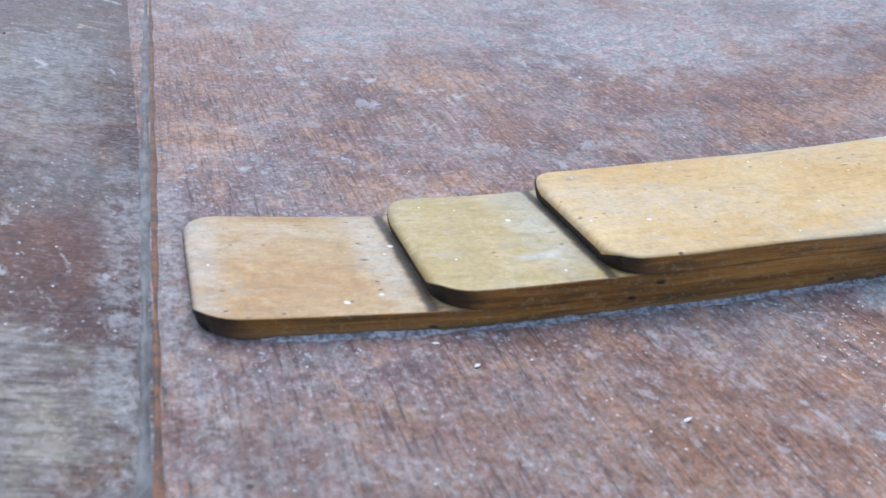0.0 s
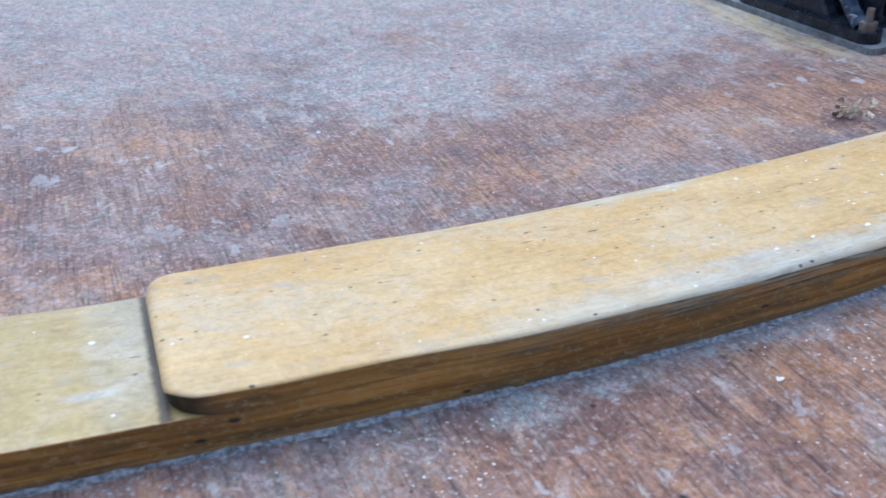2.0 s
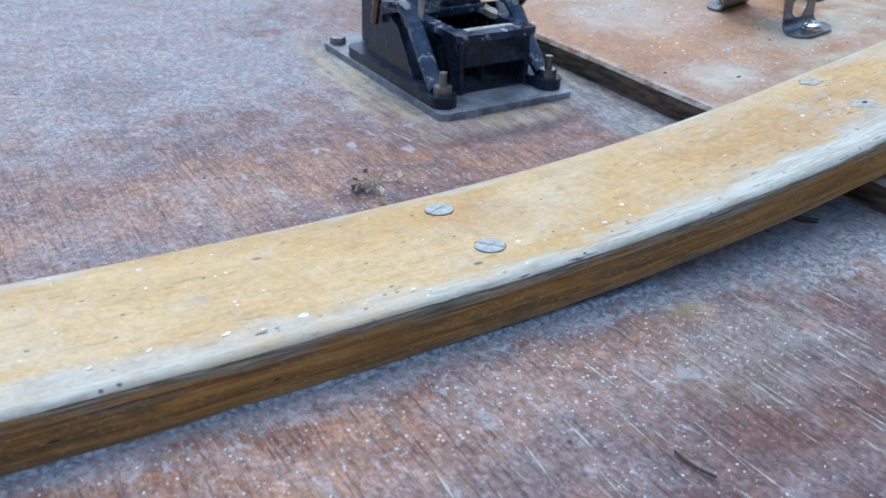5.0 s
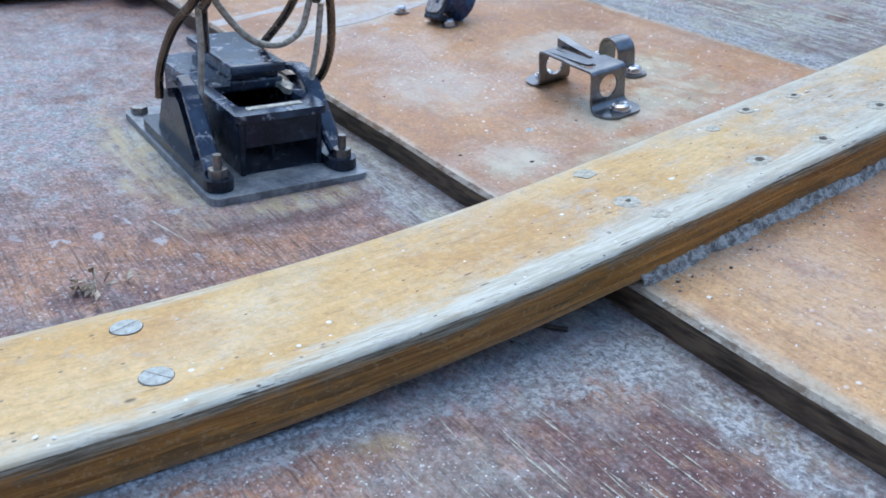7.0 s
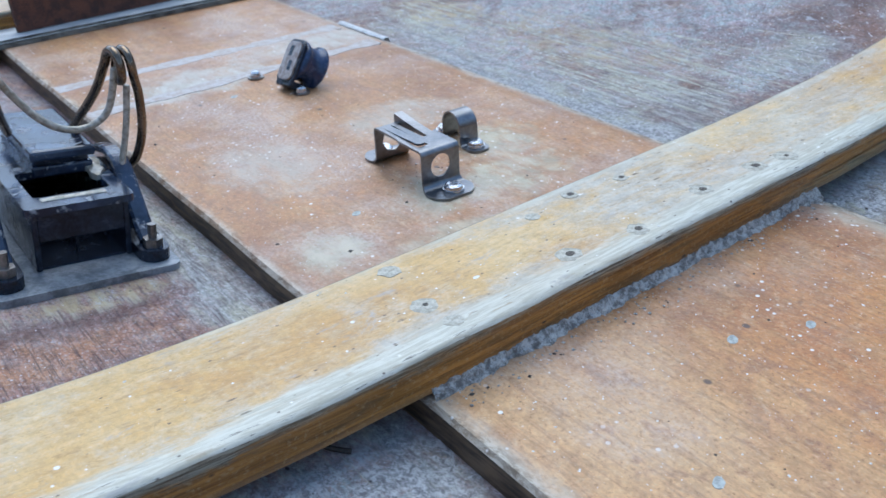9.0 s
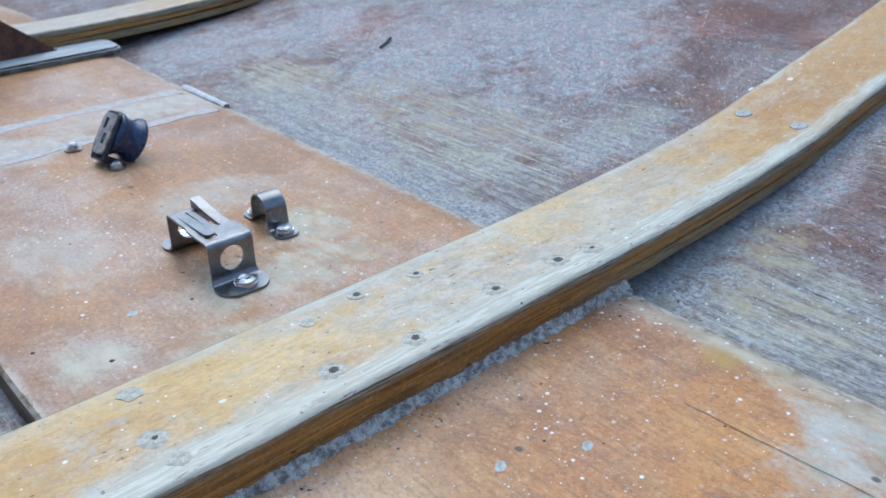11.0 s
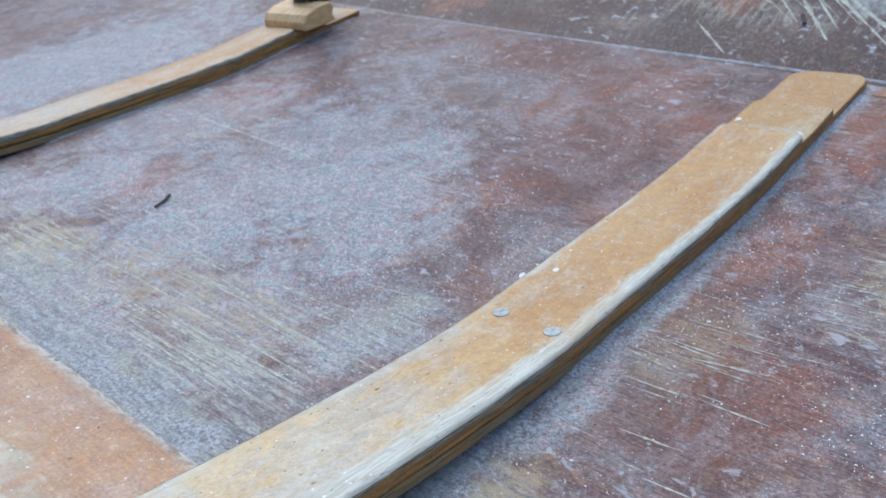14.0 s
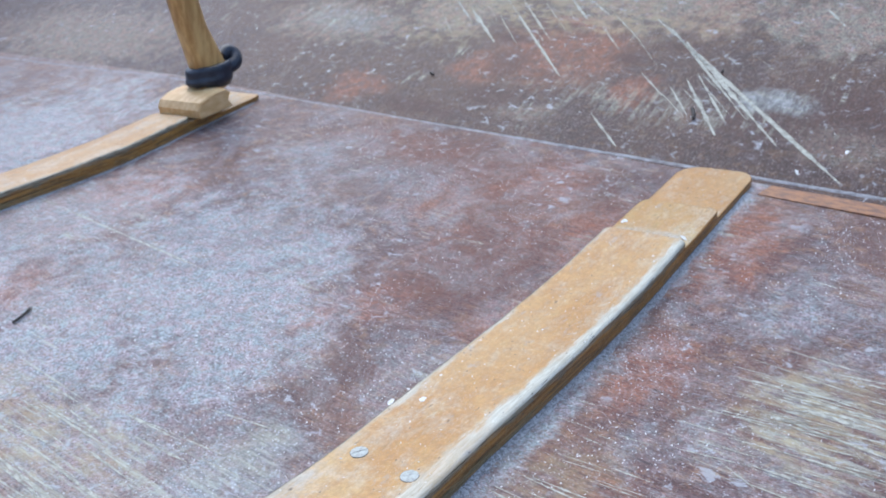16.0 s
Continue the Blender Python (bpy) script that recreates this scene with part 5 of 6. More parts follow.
def spring_clip():
    t = thing("spring_clip", pose(-0.0078, 0.1145, rise(0.1145), 3.1, 0, -1.5), "stainless steel spring clip bracket screwed to the keelson", "clip")
    h, th = 0.0160, 0.0009
    front, back, half = -0.0162, 0.0172, 0.0086
    # one bent strip: foot, leg, top, leg, foot
    path = []

    def run(p, q, n):
        path.extend(Vector(p).lerp(Vector(q), i / n) for i in range(n))

    def bend(c, r, a0, a1, n):
        path.extend(Vector((c[0] + r * math.cos(radians(a0 + (a1 - a0) * i / n)), c[1] + r * math.sin(radians(a0 + (a1 - a0) * i / n)))) for i in range(n))
    r1, r2 = 0.0032, 0.0018
    run((front - 0.0122, 0.0006), (front - r1, 0.0006), 22)
    bend((front - r1, 0.0006 + r1), r1, -90, 0, 8)
    run((front, 0.0006 + r1), (front, h - r2), 26)
    bend((front + r2, h - r2), r2, 180, 90, 6)
    run((front + r2, h), (back - r2, h), 40)
    bend((back - r2, h - r2), r2, 90, 0, 6)
    run((back, h - r2), (back, 0.0006 + r1), 26)
    bend((back + r1, 0.0006 + r1), r1, 180, 270, 8)
    run((back + r1, 0.0006), (back + 0.0122, 0.0006), 22)
    path.append(Vector((back + 0.0122, 0.0006)))
    cols = 40
    kept, verts, faces = set(), [], []
    for i, p in enumerate(path):
        d = (path[min(i + 1, len(path) - 1)] - path[max(i - 1, 0)]).normalized()
        nrm = Vector((-d.y, d.x)) * th / 2
        out = max(front - p.x, p.x - back, 0)
        w = half if p.x < 0 else half * 0.93
        w *= 1 + 0.14 * min(1, out / 0.004) if p.y < 0.006 else 1
        if out > 0.0055:
            w *= math.sqrt(max(0.25, 1 - ((out - 0.0055) / 0.0078) ** 2))
        for side in (1, -1):
            for c in range(cols + 1):
                x, y, z = w * (2 * c / cols - 1), p.x + side * nrm.x, p.y + side * nrm.y
                if out < 0.0012 and 0.002 < p.y < h - 0.001 and not front + 0.003 < p.x < back - 0.003:
                    k = Vector((x, p.y - 0.0092))
                    if abs(k.length - 0.0046) < 0.00035 and k.length > 0:
                        k = k.normalized() * 0.0046
                        x, z = k.x, k.y + 0.0092 + side * nrm.y
                verts.append((x, y, z))
    row = 2 * (cols + 1)

    def gone(i, c):
        p = (path[i] + path[i + 1]) / 2
        x = half * (2 * (c + 0.5) / cols - 1)
        if not front + 0.003 < p.x < back - 0.003 and max(front - p.x, p.x - back) < 0.0012 and p.y > 0.003:
            return Vector((x, p.y - 0.0092)).length < 0.0046
        return p.y > h - 0.0005 and (front + 0.0045 < p.x < back - 0.003 and 5 <= c < 16 or front + 0.012 < p.x and c >= 22)
    for i in range(len(path) - 1):
        for c in range(cols):
            if not gone(i, c):
                kept.add((i, c))
    for i, c in kept:
        a, b = i * row + c, (i + 1) * row + c
        k = cols + 1
        faces += [(a, a + 1, b + 1, b), (b + k, b + k + 1, a + k + 1, a + k)]
        for (ni, nc), (u, v) in (((i - 1, c), (a + 1, a)), ((i + 1, c), (b, b + 1)), ((i, c - 1), (a, b)), ((i, c + 1), (b + 1, a + 1))):
            if (ni, nc) not in kept:
                faces.append((u, v, v + k, u + k))
    mesh_object("bracket", verts, faces, MAT_STEEL, None, t)
    for s, y in ((-1, front), (1, back)):
        pan_screw("screw", 0.0005, y + s * 0.0072, 0.0010, t)
    # two tongues cut out of the top: one lying in its slot, one sprung up
    y0, y1 = front + 0.0052, back - 0.0028
    mid, wide = -0.0042, 0.0019
    outline = [(mid - wide, y1), (mid - wide, y0 + wide)] + [(mid + wide * math.cos(a), y0 + wide + wide * math.sin(a)) for a in (math.pi * (1 + i / 8) for i in range(1, 8))] + [(mid + wide, y0 + wide), (mid + wide, y1)]
    bm = bmesh.new()
    add_plate(bm, outline, h - th / 2, h + th / 2)
    for v in bm.verts:
        v.co.z += 0.0010 * (y1 - v.co.y) / (y1 - y0)
    part("tongue", bm, MAT_STEEL, t, "flat spring tongue with a rounded end")
    verts, faces = [], []
    for i in range(13):
        u = i / 12
        y = front + 0.0118 + (back - front - 0.0110) * u
        z = h + 0.0030 * u ** 1.5
        for x, dz in ((0.0030, -th / 2 - 0.0030 * u), (0.0037, -th / 2), (0.0070, th / 2 - 0.0008), (0.0070, th / 2), (0.0030, th / 2)):
            verts.append((x - 0.0008 * u, y, z + dz))
    for i in range(12):
        for k in range(5):
            a, b = i * 5 + k, i * 5 + (k + 1) % 5
            faces.append((b, a, a + 5, b + 5))
    faces += [(0, 1, 2, 3, 4), (64, 63, 62, 61, 60)]
    mesh_object("tongue", verts, faces, MAT_STEEL, None, t)
    return t


spring_clip()


def saddle_strap():
    t = thing("saddle_strap", pose(0.0252, 0.1285, rise(0.1285), 3.1, 0, -3), "small stainless saddle strap screwed to the keelson", "strap")
    half, th, r = 0.0045, 0.0008, 0.0062
    pts = [(-0.0162, 0.0006), (-0.0158, 0.0006), (-0.0148, 0.0006), (-0.0132, 0.0006), (-0.0080, 0.0006), (-0.0069, 0.0012), (-0.0064, 0.0026)] + [(-r * math.cos(a), 0.0075 + r * math.sin(a)) for a in (math.pi * (0.06 + 0.88 * i / 26) for i in range(27))] + [(0.0064, 0.0026), (0.0069, 0.0012), (0.0080, 0.0006), (0.0130, 0.0006), (0.0146, 0.0006), (0.0156, 0.0006), (0.0160, 0.0006)]
    verts, faces = [], []
    for i, (y, z) in enumerate(pts):
        a, b = Vector(pts[max(i - 1, 0)]), Vector(pts[min(i + 1, len(pts) - 1)])
        d = (b - a).normalized()
        nx, nz = -d.y * th / 2, d.x * th / 2
        w = half * (0.40, 0.68, 0.95, 1.12, 1.08)[min(i, len(pts) - 1 - i, 4)] if min(i, len(pts) - 1 - i) < 5 else half
        verts += [(-w, y + nx, z + nz), (w, y + nx, z + nz), (w, y - nx, z - nz), (-w, y - nx, z - nz)]
    for i in range(len(pts) - 1):
        for k in range(4):
            a, b = i * 4 + k, i * 4 + (k + 1) % 4
            faces.append((a, b, b + 4, a + 4))
    m = (len(pts) - 1) * 4
    faces += [(3, 2, 1, 0), (m, m + 1, m + 2, m + 3)]
    mesh_object("strap_band", verts, faces, MAT_STEEL, None, t)
    pan_screw("screw", 0, -0.0112, 0.0010, t, 0.0034)
    pan_screw("screw", 0, 0.0112, 0.0010, t, 0.0034)
    return t


saddle_strap()


def pulley_block():
    t = thing("pulley_block", pose(0.0035, 0.2365, rise(0.2365) + 0.001, 3, 0, -2) @ pose(0, 0, 0, -8, 36, 0), "small navy pulley block with rust-stained steel cheeks, tilted on the keelson", "pulley")
    up = pose(0, 0, 0, 90, 0, 90)
    bm = bmesh.new()
    add_plate(bm, rounded(-0.0082, 0.0006, 0.0082, 0.0236, 0.0046), -0.0008, 0.0008, Matrix.Translation((-0.0048, 0, 0)) @ up)
    bmesh.ops.bevel(bm, geom=bm.edges[:], offset=0.0003, segments=1, affect="EDGES")
    part("shell", bm, MAT_BLACK, t, "black moulded shell")
    bm = bmesh.new()
    add_plate(bm, rounded(-0.0064, 0.0024, 0.0064, 0.0222, 0.0036), -0.0005, 0.0005, Matrix.Translation((-0.0060, 0, 0)) @ up)
    cheek = part("cheek", bm, MAT_CHEEK, t, "rust-stained steel cheek plate with two slots")
    for y, z in ((0.0012, 0.0172), (-0.0016, 0.0098)):
        bm = bmesh.new()
        add_box(bm, (-0.00668, y - 0.0013, z - 0.0026), (-0.0062, y + 0.0013, z + 0.0026))
        part("slot", bm, MAT_BLACK, cheek, "dark slot")
    bm = bmesh.new()
    profile = [(-0.0040, 0.0096), (-0.0028, 0.0106), (-0.0014, 0.0104), (0.0004, 0.0092), (0.0032, 0.0089), (0.0058, 0.0096), (0.0074, 0.0112), (0.0086, 0.0114), (0.0094, 0.0106)]
    rings = [[bm.verts.new((x, r * math.sin(k), 0.0138 + r * math.cos(k))) for k in (2 * math.pi * i / 36 for i in range(36))] for x, r in profile]
    for r0, r1 in zip(rings, rings[1:]):
        for k in range(36):
            bm.faces.new((r0[k], r0[(k + 1) % 36], r1[(k + 1) % 36], r1[k]))
    bm.faces.new(rings[0][::-1]), bm.faces.new(rings[-1])
    smooth(part("sheave", bm, MAT_NAVY, t, "dark navy grooved sheave"))
    bm = bmesh.new()
    add_rod(bm, (-0.0058, 0, 0.0138), (0.0102, 0, 0.0138), 0.0021, sides=14)
    part("axle_pin", bm, MAT_STEEL, t, "steel pin")
    bm = bmesh.new()
    add_box(bm, (-0.0056, -0.0070, -0.0006), (0.0040, 0.0070, 0.0030), 0.0009)
    part("base", bm, MAT_BLACK, t)
    return t


pulley_block()
for px, py in ((0.0048, 0.2285), (-0.0010, 0.2660)):
    eye = thing("block_screw", pose(px, py, rise(py), 3, 0, 0), "small flat steel foot and screw beside the pulley block", "screw", "block screws")
    bm = bmesh.new()
    add_plate(bm, rounded(-0.0042, -0.0042, 0.0042, 0.0042, 0.004), 0.0001, 0.0008)
    part("washer", bm, MAT_STEEL_WORN, eye)
    pan_screw("screw", 0, 0, 0.0006, eye, 0.0026)
for px, py in ((-0.0222, 0.2480), (0.0285, 0.2460), (-0.0075, -0.0336), (-0.0552, -0.0649), (0.0148, -0.0435), (-0.0449, 0.1016)):
    bm = bmesh.new()
    add_plate(bm, [(r * math.cos(a), 0.7 * r * math.sin(a)) for a, r in ((2 * math.pi * i / 22, 0.0021 * (1 + 0.22 * noise.noise((math.cos(2 * math.pi * i / 22) * 1.7 + px * 400, math.sin(2 * math.pi * i / 22) * 1.7, py * 300)))) for i in range(22))], -0.0004, 0.00008)
    plug = tagged(part("filler_plug", bm, MAT_SCREW, None), "grey filler plug in the keelson", "filler plug", "keelson plugs")
    plug.matrix_world = pose(px, py, rise(py), 3.1, 0, 30)

# ---- pad and iron plate by the forward rib ----
pad = thing("packing_pad", Matrix(), "grey weathered plywood pad lying across the keelson", "wooden pad")
bm = bmesh.new()
add_plate(bm, rounded(-0.105, 0.4225, 0.0945, 0.4515, 0.008), 0.0, 0.0045)
for v in bm.verts:
    v.co.z += rise(v.co.y) + 0.0002
bmesh.ops.bevel(bm, geom=[e for e in bm.edges if abs(e.verts[0].co.z - rise(e.verts[0].co.y) - 0.0047) < 1e-5 and abs(e.verts[1].co.z - rise(e.verts[1].co.y) - 0.0047) < 1e-5], offset=0.0015, segments=2, affect="EDGES")
board = part("board", bm, MAT_PAD, pad)
board.data.materials.append(MAT_PADEDGE)
# the upright faces get the darker edge material
for poly in board.data.polygons:
    poly.material_index = 1 if abs(poly.normal.z) < 0.5 else 0
iron = thing("iron_plate", pose(0.0, 0.4405, rise(0.44) + 0.0047, 3, 0, 4), "rust-brown iron plate with a hole standing on the pad", "iron plate")
bm = bmesh.new()
ring_n = 28
outer = []
corner = [(0.058, 0.0), (0.020, 0.030), (-0.075, 0.030), (-0.075, 0.0)]
for (ax, az), (bx, bz) in zip(corner, corner[1:] + corner[:1]):
    outer += [(ax + (bx - ax) * i / 7, az + (bz - az) * i / 7) for i in range(7)]
hole = []
for px, pz in outer:
    d = Vector((px + 0.002, pz - 0.015)).normalized()
    hole.append((-0.002 + 0.006 * d.x, 0.015 + 0.006 * d.y))
add_plate(bm, outer, -0.002, 0.002, pose(0, 0, 0, 90, 0, 0), hole)
part("plate", bm, MAT_RUST, iron)

# ---- block and booted post on the forward rib ----
bz = rise(FAR_Y) + rib_base(0.47) + RIB_T - 0.002
wedge = thing("wooden_block", pose(0.473, 0.472, bz, 0, -12, 3), "curved pale ash block resting on the forward rib", "wooden block")
verts, faces = [], []
prof = [(-0.021, 0.0), (-0.0215, 0.007), (-0.0175, 0.0125), (-0.008, 0.0155), (0.003, 0.0165), (0.012, 0.0165), (0.0165, 0.0125), (0.013, 0.0065), (0.016, 0.0)]
ywide = [-0.030, -0.029, 0.024, 0.025]
for i, y in enumerate(ywide):
    k = 0.94 if i in (0, 3) else 1.0
    verts += [(x * k, y, z * k) for x, z in prof]
n = len(prof)
for i in range(3):
    for k in range(n):
        a, b = i * n + k, i * n + (k + 1) % n
        faces.append((a, b, b + n, a + n))
faces += [tuple(range(n))[::-1], tuple(range(3 * n, 4 * n))]
mesh_object("block_body", verts, faces, [MAT_BLOCKWOOD, MAT_RIBSIDE], [0] * (3 * n) + [0, 0], wedge)
post = thing("booted_post", pose(0.487, 0.473, bz + 0.017, 0, 0, 0), "curved amber varnished wooden post in a black rubber boot", "post")
verts, faces = [], []
levels = [(0.004, 0.004, 0.0155, 0.0125), (0.002, 0.020, 0.0165, 0.0125), (-0.004, 0.034, 0.0150, 0.012), (-0.012, 0.052, 0.0130, 0.011), (-0.018, 0.072, 0.0125, 0.011), (-0.022, 0.095, 0.0128, 0.011), (-0.023, 0.13, 0.013, 0.011), (-0.019, 0.20, 0.0135, 0.011), (-0.008, 0.30, 0.014, 0.011)]
for cx, z, rx, ry in levels:
    for a in range(20):
        c, s = math.cos(2 * math.pi * a / 20), math.sin(2 * math.pi * a / 20)
        verts.append((cx + rx * math.copysign(abs(c) ** 0.7, c), ry * math.copysign(abs(s) ** 0.7, s), z))
for i in range(len(levels) - 1):
    for a in range(20):
        b = (a + 1) % 20
        faces.append((i * 20 + a, i * 20 + b, i * 20 + 20 + b, i * 20 + 20 + a))
faces += [tuple(range(20))[::-1], tuple(range((len(levels) - 1) * 20, len(levels) * 20))]
mesh_object("shaft", verts, faces, MAT_POST, None, post, True)
bm = bmesh.new()
sleeve = [(0.0012, 0.0150, 0.0120), (0.0020, 0.0196, 0.0155), (0.0060, 0.0226, 0.0176), (0.0098, 0.0228, 0.0178), (0.0116, 0.0214, 0.0168), (0.0136, 0.0224, 0.0175), (0.0176, 0.0222, 0.0172), (0.0202, 0.0206, 0.0160), (0.0204, 0.0170, 0.0120)]
rings = []
for i, (z, rx, ry) in enumerate(sleeve):
    ring = []
    for k in range(28):
        c, q = math.cos(2 * math.pi * k / 28), math.sin(2 * math.pi * k / 28)
        f = 1 + 0.05 * noise.noise((c * 1.5, q * 1.5, z * 120))
        ring.append(bm.verts.new((0.003 + rx * c * f, ry * q * f, z + 0.22 * (rx * c + 0.004) * min(1, z / 0.012) + 0.0012 * noise.noise((c * 2, q * 2, 5)))))
    rings.append(ring)
for r0, r1 in zip(rings, rings[1:]):
    for k in range(28):
        bm.faces.new((r0[k], r0[(k + 1) % 28], r1[(k + 1) % 28], r1[k]))
bm.faces.new(rings[0][::-1])
bm.faces.new(rings[-1])
boot = smooth(part("rubber_boot", bm, MAT_RUBBER, post, "black rubber wrapping"))
bm = bmesh.new()
add_tube(bm, [(0.016, -0.008, 0.016), (0.026, -0.010, 0.021), (0.030, -0.004, 0.028), (0.024, 0.0, 0.032), (0.016, -0.002, 0.026)], 0.0060, 12)
smooth(part("knot", bm, MAT_RUBBER, boot, "knotted rubber end"))
bm = bmesh.new()
add_box(bm, (-0.011, -0.009, -0.0005), (0.014, 0.009, 0.005), 0.001)
part("foot_peg", bm, MAT_BLOCKWOOD, post, "pale wooden foot under the boot")

# ---- litter ----
def twig(x, y, length, angle, r, bend=0.2):
    t = new("twig")
    bm = bmesh.new()
    ca, sa = math.cos(radians(angle)), math.sin(radians(angle))
    pts = []
    for u in (-0.5, -0.2, 0.1, 0.35, 0.5):
        px, py = x + length * u * ca - length * bend * (u * u) * sa, y + length * u * sa + length * bend * (u * u) * ca
        pts.append((px, py, surface(px, py) + r * 1.1 + 0.0004))
    add_tube(bm, pts, r, 6)
    bpy.data.objects.remove(t)
    return tagged(part("twig", bm, MAT_TWIG, None), "short dark twig lying on the planking", "twig", "twigs")


twig(-0.215, -0.052, 0.009, -78, 0.0003, 0.3), twig(0.212, 0.288, 0.015, 24, 0.0008), twig(-0.1130, 0.0070, 0.008, -50, 0.0007), twig(0.5959, 0.0656, 0.010, 30, 0.0013), twig(0.5985, 0.3055, 0.006, 70, 0.0009), twig(0.645, 0.066, 0.004, 10, 0.0007)
bm = bmesh.new()
rnd = random.Random(5)
for i in range(16):
    ang = rnd.uniform(0, 360)
    px, py = -0.2135 + rnd.gauss(0, 0.004), 0.0800 + rnd.gauss(0, 0.003)
    m = Matrix.Translation((px, py, floor_z(px, py) + 0.0016 + rnd.uniform(0, 0.002))) @ pose(0, 0, 0, rnd.uniform(-50, 50), rnd.uniform(-50, 50), ang)
    s = rnd.uniform(0.001, 0.0028)
    add_plate(bm, [(s, 0), (0.3 * s, 0.5 * s), (-s, 0.2 * s), (-0.4 * s, -0.5 * s)], -0.0002, 0.0002, m)
tagged(part("leaf_litter", bm, MAT_LEAF, None), "crumbled dry leaf bits against the rib", "leaf litter", "", "stuff")


def flake(x, y, size, angle, z, seed):
    bm = bmesh.new()
    rr = random.Random(seed)
    pts = [(size * rr.uniform(0.55, 1.15) * math.cos(a), size * 0.62 * rr.uniform(0.55, 1.15) * math.sin(a)) for a in (2 * math.pi * i / 9 for i in range(9))]
    add_plate(bm, pts, 0.0, 0.00012)
    ob = tagged(part("paint_flake", bm, MAT_FLAKE, None), "small chip of white paint", "paint flake", "paint flakes")
    ob.matrix_world = pose(x, y, z - 0.00004, rr.uniform(-2, 2), math.degrees(-math.atan2(surface(x + 0.003, y) - surface(x - 0.003, y), 0.006)), angle)
    return ob


for i, (fx, fy, fs, fa) in enumerate(((0.264, 0.0605, 0.0026, 20), (0.276, 0.0600, 0.0014, 80))):
    flake(fx, fy, fs, fa, floor_z(fx, fy) + 0.0002, i)
flake(0.2608, 0.0392, 0.0026, 10, on_rib(0.2608), 7)
for i, (fx, fy, fs) in enumerate(((-0.054, 0.0209, 0.0013), (-0.2630, 0.0071, 0.0017), (-0.2785, 0.0079, 0.0011), (-0.2928, 0.0088, 0.0010), (-0.1833, 0.0101, 0.0011), (-0.3034, 0.0078, 0.0010), (-0.239, 0.006, 0.0011), (-0.236, 0.0040, 0.0008), (-0.2556, 0.0267, 0.0008), (-0.2504, 0.0055, 0.0006), (-0.2719, 0.0060, 0.0008), (-0.2024, 0.0365, 0.0006))):
    flake(fx, fy, fs, 15 * i, on_rib(fx), 20 + i)
for i, (fx, fy, fs) in enumerate(((0.458, 0.0462, 0.0030), (0.4505, 0.0050, 0.0036), (0.4465, 0.012, 0.0014))):
    flake(fx, fy, fs, 70 * i, rib_base(fx) + 2 * T3, 60 + i)
for i, (fx, fy, fs) in enumerate(((0.5838, -0.042, 0.0022), (0.560, -0.020, 0.0030), (0.598, -0.03, 0.0012), (0.592, -0.055, 0.0012))):
    flake(fx, fy, fs, 50 * i, surface(fx, fy) + 0.0002, 80 + i)
for i, (fx, fy, fs) in enumerate(((-0.4672, -0.0032, 0.0008), (-0.4622, -0.0108, 0.0009), (-0.4523, -0.0109, 0.0006), (-0.3223, -0.0153, 0.0012), (-0.434, -0.0318, 0.0009))):
    flake(fx, fy, fs, 40 * i, floor_z(fx, fy) + 0.0002, 40 + i)


def grit(name, count, place, sizes, material, label, seed):
    """Loose crumbs, too many to count: one mesh."""
    rr = random.Random(seed)
    verts, faces = [], []
    for _ in range(count):
        p = place(rr)
        if p is None:
            continue
        x, y, z = p
        s = sizes[0] + (sizes[1] - sizes[0]) * rr.random() ** 3
        k = len(verts)
        a = rr.uniform(0, 6.28)
        for j in range(4):
            verts.append((x + s * math.cos(a + j * 1.57) * rr.uniform(0.6, 1.1), y + s * math.sin(a + j * 1.57) * rr.uniform(0.6, 1.1), z - 0.0001))
        verts.append((x + 0.3 * s * rr.uniform(-1, 1), y + 0.3 * s * rr.uniform(-1, 1), z + s * 0.4))
        faces += [(k, k + 1, k + 4), (k + 1, k + 2, k + 4), (k + 2, k + 3, k + 4), (k + 3, k, k + 4)]
    return tagged(mesh_object(name, verts, faces, material), label, "grit", "", "stuff")


def on_floor(x0, x1, y0, y1, clump):
    def place(rr):
        x, y = rr.uniform(x0, x1), rr.uniform(y0, y1)
        if -0.004 < y < 0.054 or abs(x) < KEEL + 0.004 or noise.noise((x * 22, y * 22, clump)) + 0.35 * noise.noise((x * 90, y * 90, clump)) < rr.uniform(-0.25, 0.45):
            return None
        return x, y, surface(x, y)
    return place


def on_keel(rr):
    x, y = rr.uniform(-0.084, 0.08), rr.choice((rr.uniform(-0.14, -0.005), rr.uniform(0.055, 0.26)))
    return x, y, rise(y)


def on_top(rr):
    x, y = rr.uniform(-0.42, 0.43), rr.uniform(0.005, 0.047)
    return x, y, on_rib(x)


grit("salt_grit", 16000, on_floor(-0.40, -0.10, -0.12, 0.0, 1.0), (0.00014, 0.0006), MAT_FLAKE, "white salt crumbs strewn over the planking", 1)
grit("salt_grit", 1200, on_floor(-0.50, -0.10, 0.05, 0.20, 2.0), (0.0002, 0.0005), MAT_FLAKE, "white salt crumbs strewn over the planking", 2)
grit("salt_grit", 9000, on_floor(0.10, 0.53, -0.14, 0.0, 3.0), (0.00025, 0.0008), MAT_FLAKE, "white salt crumbs strewn over the planking", 3)
grit("salt_grit", 14000, on_floor(0.10, 0.53, 0.05, 0.40, 4.0), (0.00025, 0.0008), MAT_FLAKE, "white salt crumbs strewn over the planking", 4)
grit("salt_grit", 2400, on_keel, (0.0002, 0.0007), MAT_FLAKE, "white salt crumbs on the keelson", 5)
